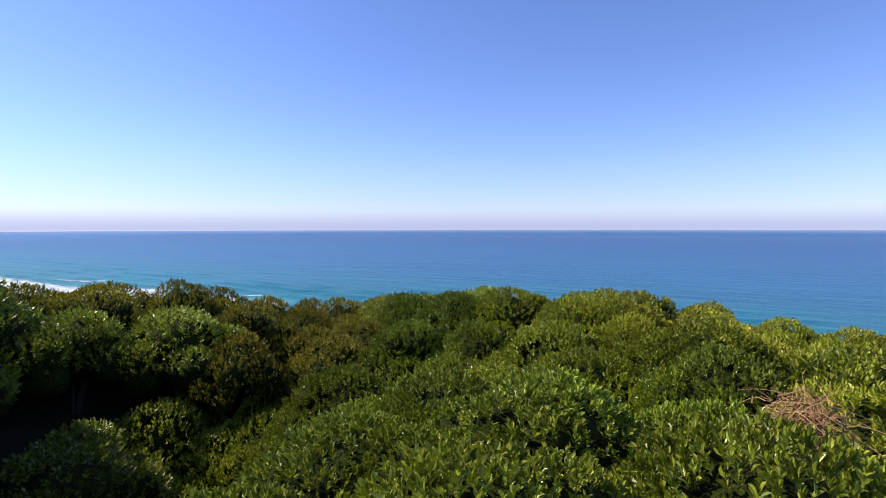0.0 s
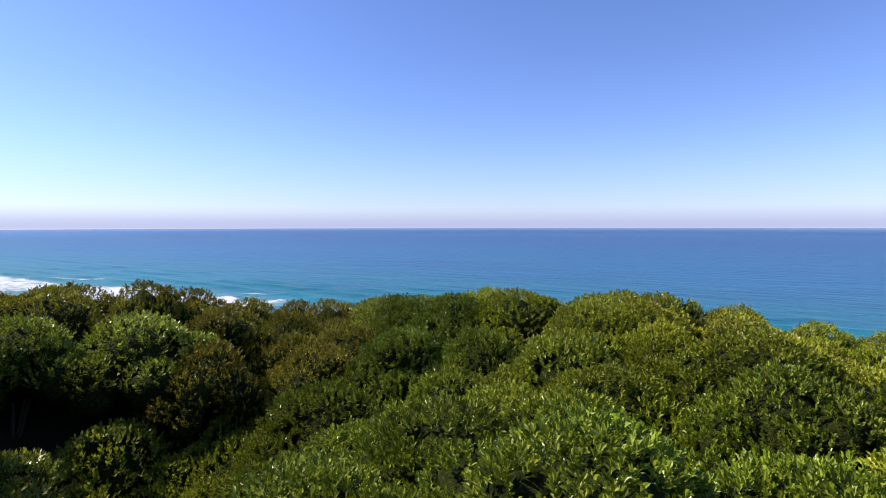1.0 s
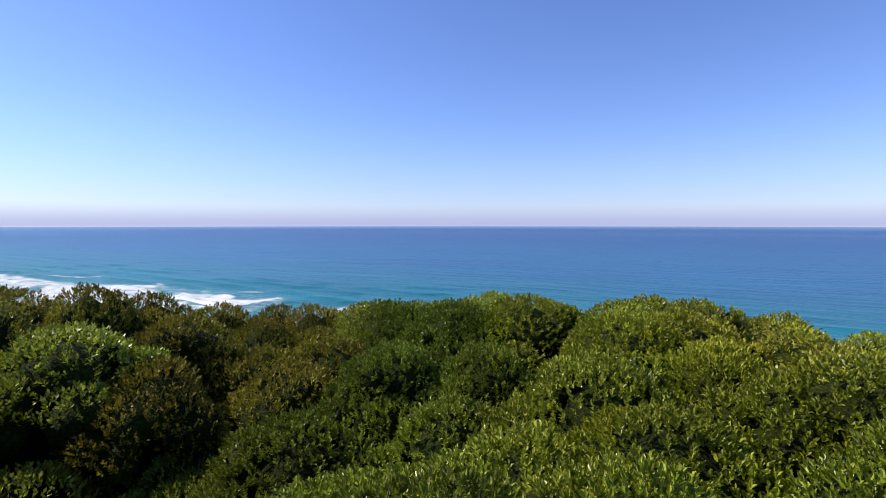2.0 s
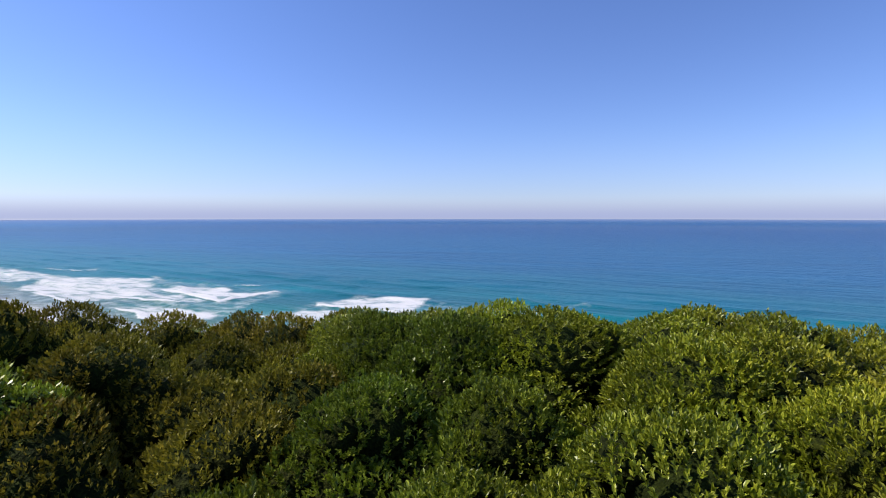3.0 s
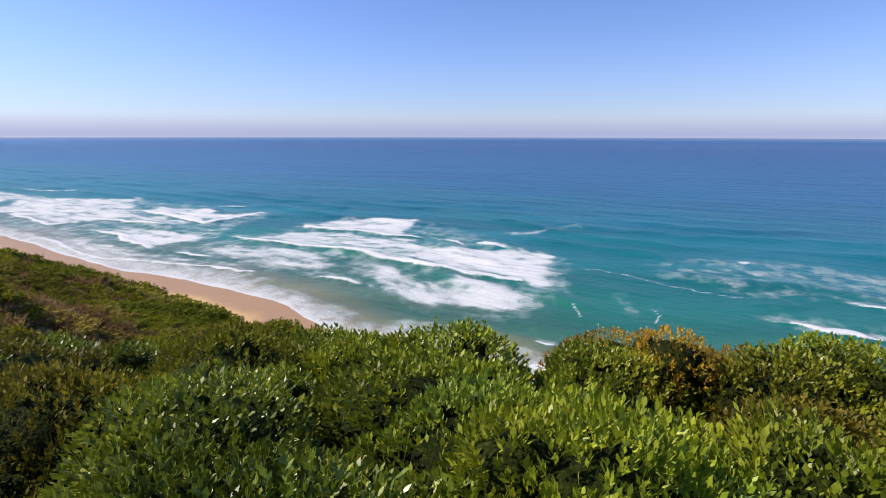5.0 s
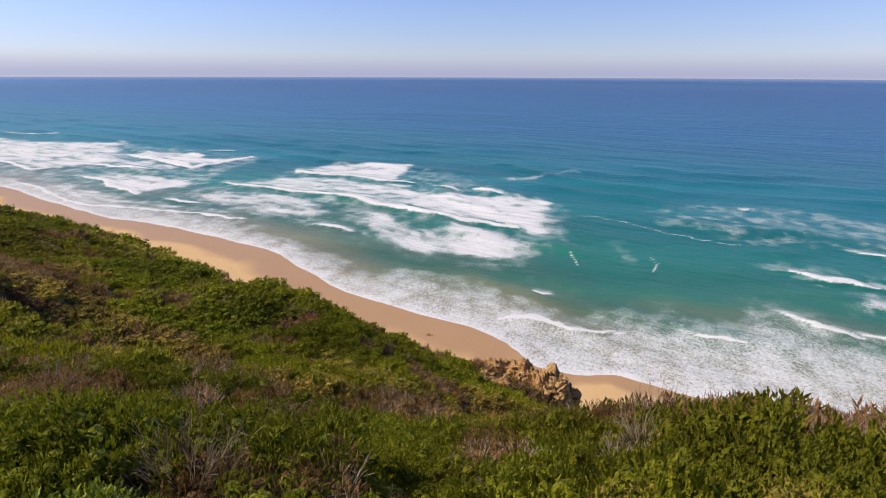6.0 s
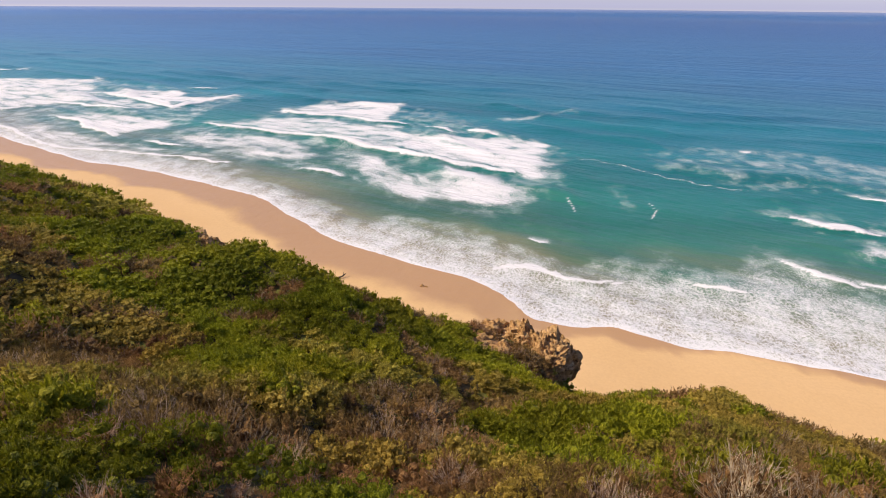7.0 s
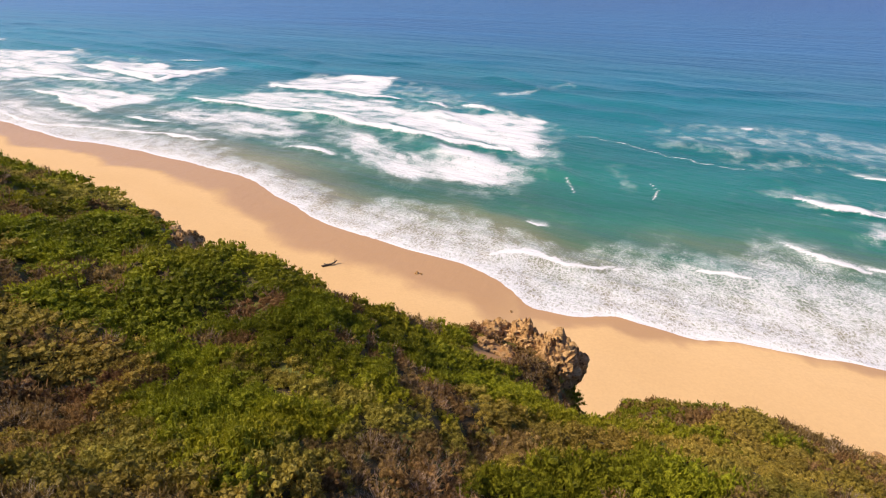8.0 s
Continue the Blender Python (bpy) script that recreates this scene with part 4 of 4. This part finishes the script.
for x, y, z, u, v, fall, spacing in zip(sx_, sy_, sz_, su_, sv_, fall_, sp_):
    if y + 0.35 * min(x, 0.0) < 13.9:
        continue
    if fall > 0.30 + 0.3 * rs.rand() or (v < 15 and abs(x) > 25):
        continue
    if abs(x) > 3.0 + 0.95 * max(0.0, y - 9.0):
        if fall < 0.3 and rs.rand() < 0.4:
            key = "olive" if rs.rand() < 0.4 else "green"
            co, faces = DISTANT[key][rs.randint(3)]
            piles[key].append((co * (1.7 * spacing / 0.85, 1.7 * spacing / 0.85, 1.2) + (x, y, z - 0.06), faces))
        continue
    if math.hypot(u + 24.2, (v - 48.5) * 0.7) < 2.5 and rs.rand() < 0.92:
        continue
    if -26.5 < u < -17.0 and v > 52.0 + 1.2 * rs.rand():
        continue
    if -70.0 < u < -43.5 and v > float(cliff_line(np.array(u))) - 1.5 - 1.4 * rs.rand():
        continue
    key = scrub_kind(x, y, u, v)
    size = rs.uniform(0.62, 1.22) * (0.80 + 0.55 * float(vnoise(x / 3.1 + 70, y / 2.4))) * (spacing / 0.85) ** 0.8
    turn = rs.rand() * 6.283
    k = rs.randint(5)
    if y < 27:
        size *= 0.92
    near = y < 40 and -11 < x < 13 and singles[key] < 300
    if near:
        singles[key] += 1
        set_shrub(key, k, pose(x, y, z - 0.06, 0, 0, math.degrees(turn)) @ Matrix.Diagonal((size, size, size * rs.uniform(0.75, 1.2), 1)), y < 26 and -9 < x < 12)
    else:
        co, faces = SCRUB[key][3][k]
        if spacing > 0.9 or v > 40:
            co, faces = DISTANT[key][k % 3]
        c, s = math.cos(turn), math.sin(turn)
        piles[key].append((co @ (np.array([[c, s, 0], [-s, c, 0], [0, 0, 1.0 if spacing < 0.9 else 0.8]]) * size) + (x, y, z - 0.06), faces))
    if key == "grey":
        co, faces = DISTANT["brown"][k % 3]
        piles["brown"].append((co * (size * 0.95) + (x, y, z - 0.05), faces))
for x, y, size in ((4.3, 20.2, 0.9), (3.6, 19.6, 0.7)):
    z = float(ground_height(np.array([x]), np.array([y]))[0][0])
    set_shrub("grey", 0, pose(x, y, z + 0.05, 0, 0, 40 * x) @ Matrix.Scale(size, 4), True)
for key, chunks in piles.items():
    if chunks:
        me = grid_mesh(SCRUB[key][1] + "_cover", *joined(chunks), flat=True)
        me.materials.append(SCRUB[key][0])
        tagged(new(SCRUB[key][1] + "_cover", me), "many " + SCRUB[key][2].replace("shrub", "shrubs"), "scrub", kind="stuff")


# ---- rocks on the cliff ----
ROCK = rock_material()
DARK_WOOD = twig_material("weathered_driftwood", (0.05, 0.038, 0.028), (0.13, 0.10, 0.075))


def boulder_mesh(rs, size, squash, rough):
    """A broken, layered block of sandstone."""
    bm = bmesh.new()
    bmesh.ops.create_icosphere(bm, subdivisions=4, radius=1.0)
    off = Vector(rs.rand(3) * 40)
    for vert in bm.verts:
        p = vert.co.copy()
        cell = noise.cell_vector(p * 2.1 + off)
        d = 0.50 * noise.fractal(p * 1.1 + off, 0.9, 2.1, 5) + 0.16 * noise.noise(Vector((p.x * 1.2, p.y * 1.2, p.z * 7)) + off) + 0.30 * noise.noise(Vector((p.x * 5, p.y * 5, p.z * 1.3)) + off) + 0.26 * (cell.x - 0.5)
        vert.co = p * (1 + rough * d)
        vert.co = Vector((vert.co.x * squash[0], vert.co.y * squash[1], vert.co.z * squash[2])) * size
    me = bpy.data.meshes.new("boulder")
    bm.to_mesh(me)
    bm.free()
    me.materials.append(ROCK)
    return me


rs = np.random.RandomState(5)
BLOCKS = [boulder_mesh(rs, 1.0, q, 0.8) for q in ((1.2, 0.9, 1.3), (0.9, 1.1, 1.6), (1.4, 1.0, 0.8), (0.8, 0.8, 1.1))]


def rock_at(x, y, size, sink=0.45, tall=1.0, label="weathered brown sandstone crag at the cliff edge"):
    z = float(ground_height(np.array([x]), np.array([y]))[0][0])
    ob = tagged(new("cliff_rock", BLOCKS[rs.randint(4)]), label, "rock", "rocks on the cliff")
    ob.matrix_basis = pose(x, y, z + size * (1 - sink) * 0.5, rs.normal() * 12, rs.normal() * 12, rs.rand() * 360) @ Matrix.Diagonal((size, size, size * tall, 1))
    return ob


# the crag at the end of the spur, and its wall along the gully
for k in range(44):
    rock_at(*to_xy(-23.0 + rs.uniform(-3.4, 2.6), 56.0 + rs.uniform(-2.5, 2.5)), rs.uniform(0.55, 1.15), 1.0, rs.uniform(0.9, 1.7))
for k in range(34):
    rock_at(*to_xy(-19.6 + rs.uniform(-0.9, 0.8), 54.2 + rs.uniform(-3.0, 2.6)), rs.uniform(0.6, 1.2), 1.0, rs.uniform(1.0, 1.7))
for k in range(12):
    rock_at(*to_xy(-25.5 + rs.uniform(-1.5, 2.5), 50.5 + rs.uniform(-2.0, 2.5)), rs.uniform(0.3, 0.6), 0.7, 0.7)
# broken ledges under the far brow
for k in range(80):
    u = -56 + rs.uniform(-13, 12)
    rock_at(*to_xy(u, float(cliff_line(np.array(u))) + rs.uniform(-1.2, 2.0)), rs.uniform(0.3, 0.7), 1.0, rs.uniform(0.6, 1.0), "broken brown sandstone ledge under the brow of the slope")
# pale ledge on the seaward brow
for k in range(12):
    u = -2 + rs.uniform(-3, 5)
    rock_at(*to_xy(u, float(cliff_line(np.array(u))) + rs.uniform(0.2, 2.2)), rs.uniform(0.35, 0.8), 0.6, 0.8, "pale crumbling sandstone ledge at the cliff edge")

# ---- driftwood and stones on the beach ----


def beach_z(x, y):
    return float(ground_height(np.array([x]), np.array([y]))[0][0])


wood = tagged(new("driftwood"), "dark weathered driftwood log lying on dry sand", "driftwood")
wood.matrix_basis = pose(-15.6, 104.1, beach_z(-15.6, 104.1), 0, 0, 25)
part("log", stem_tube([(-1.5, 0, 0.12), (-0.7, 0.1, 0.2), (0.2, -0.05, 0.22), (1.0, 0.1, 0.3), (1.6, 0.3, 0.55)], 0.26, 0.10, 9), DARK_WOOD, wood)
for a, b in (((0.3, -0.05, 0.25), (0.8, -0.7, 0.5)), ((-0.6, 0.1, 0.22), (-0.9, 0.8, 0.35)), ((1.0, 0.1, 0.3), (1.3, 0.5, 0.9))):
    part("branch", stem_tube([a, tuple((np.array(a) + b) / 2 + (0, 0, 0.08)), b], 0.09, 0.03, 6), DARK_WOOD, wood)
for x, y, size in ((0.8, 101.1, 0.32), (-20.8, 102.6, 0.3), (16.3, 88.5, 0.2), (53.5, 55.8, 1.1), (-22.0, 103.8, 0.22), (1.6, 100.8, 0.2)):
    ob = tagged(new("beach_stone", BLOCKS[2]), "pale stone half sunk in the beach sand", "stone", "stones on the beach")
    ob.matrix_basis = pose(x, y, beach_z(x, y) + 0.15 * size, 0, 0, rs.rand() * 360) @ Matrix.Scale(size, 4)

# ---- dead growth in the thicket ----


def twig_tangle(rs, count, reach, thick):
    chunks = []
    for _ in range(count):
        p = rs.normal(size=3) * (0.30, 0.30, 0.22) * reach
        way = unit(rs.normal(size=3) * (1, 1, 0.8))
        bend = unit(rs.normal(size=3))
        path = [p + way * reach * 0.42 * s + bend * reach * 0.16 * s * s + (0, 0, -0.10 * reach * s * s) for s in (0, 0.5, 1.0, 1.5)]
        chunks.append(stem_tube(path, thick, thick * 0.4, 3))
    return joined(chunks)


def dead_tangle(x, y, z, reach, count, material, label):
    ob = tagged(new("dead_branch", grid_mesh("dead_branch", *twig_tangle(rs, count, reach, 0.0035), flat=True)), label, "branch")
    ob.data.materials.append(material)
    ob.matrix_basis = pose(x, y, z)


dead_tangle(1.98, 2.70, 48.96, 0.25, 260, DRY_TWIG, "tangle of dead straw-coloured twigs caught in a bush")
dead_tangle(1.95, 2.62, 48.80, 0.15, 120, DRY_TWIG, "tangle of dead straw-coloured twigs caught in a bush")
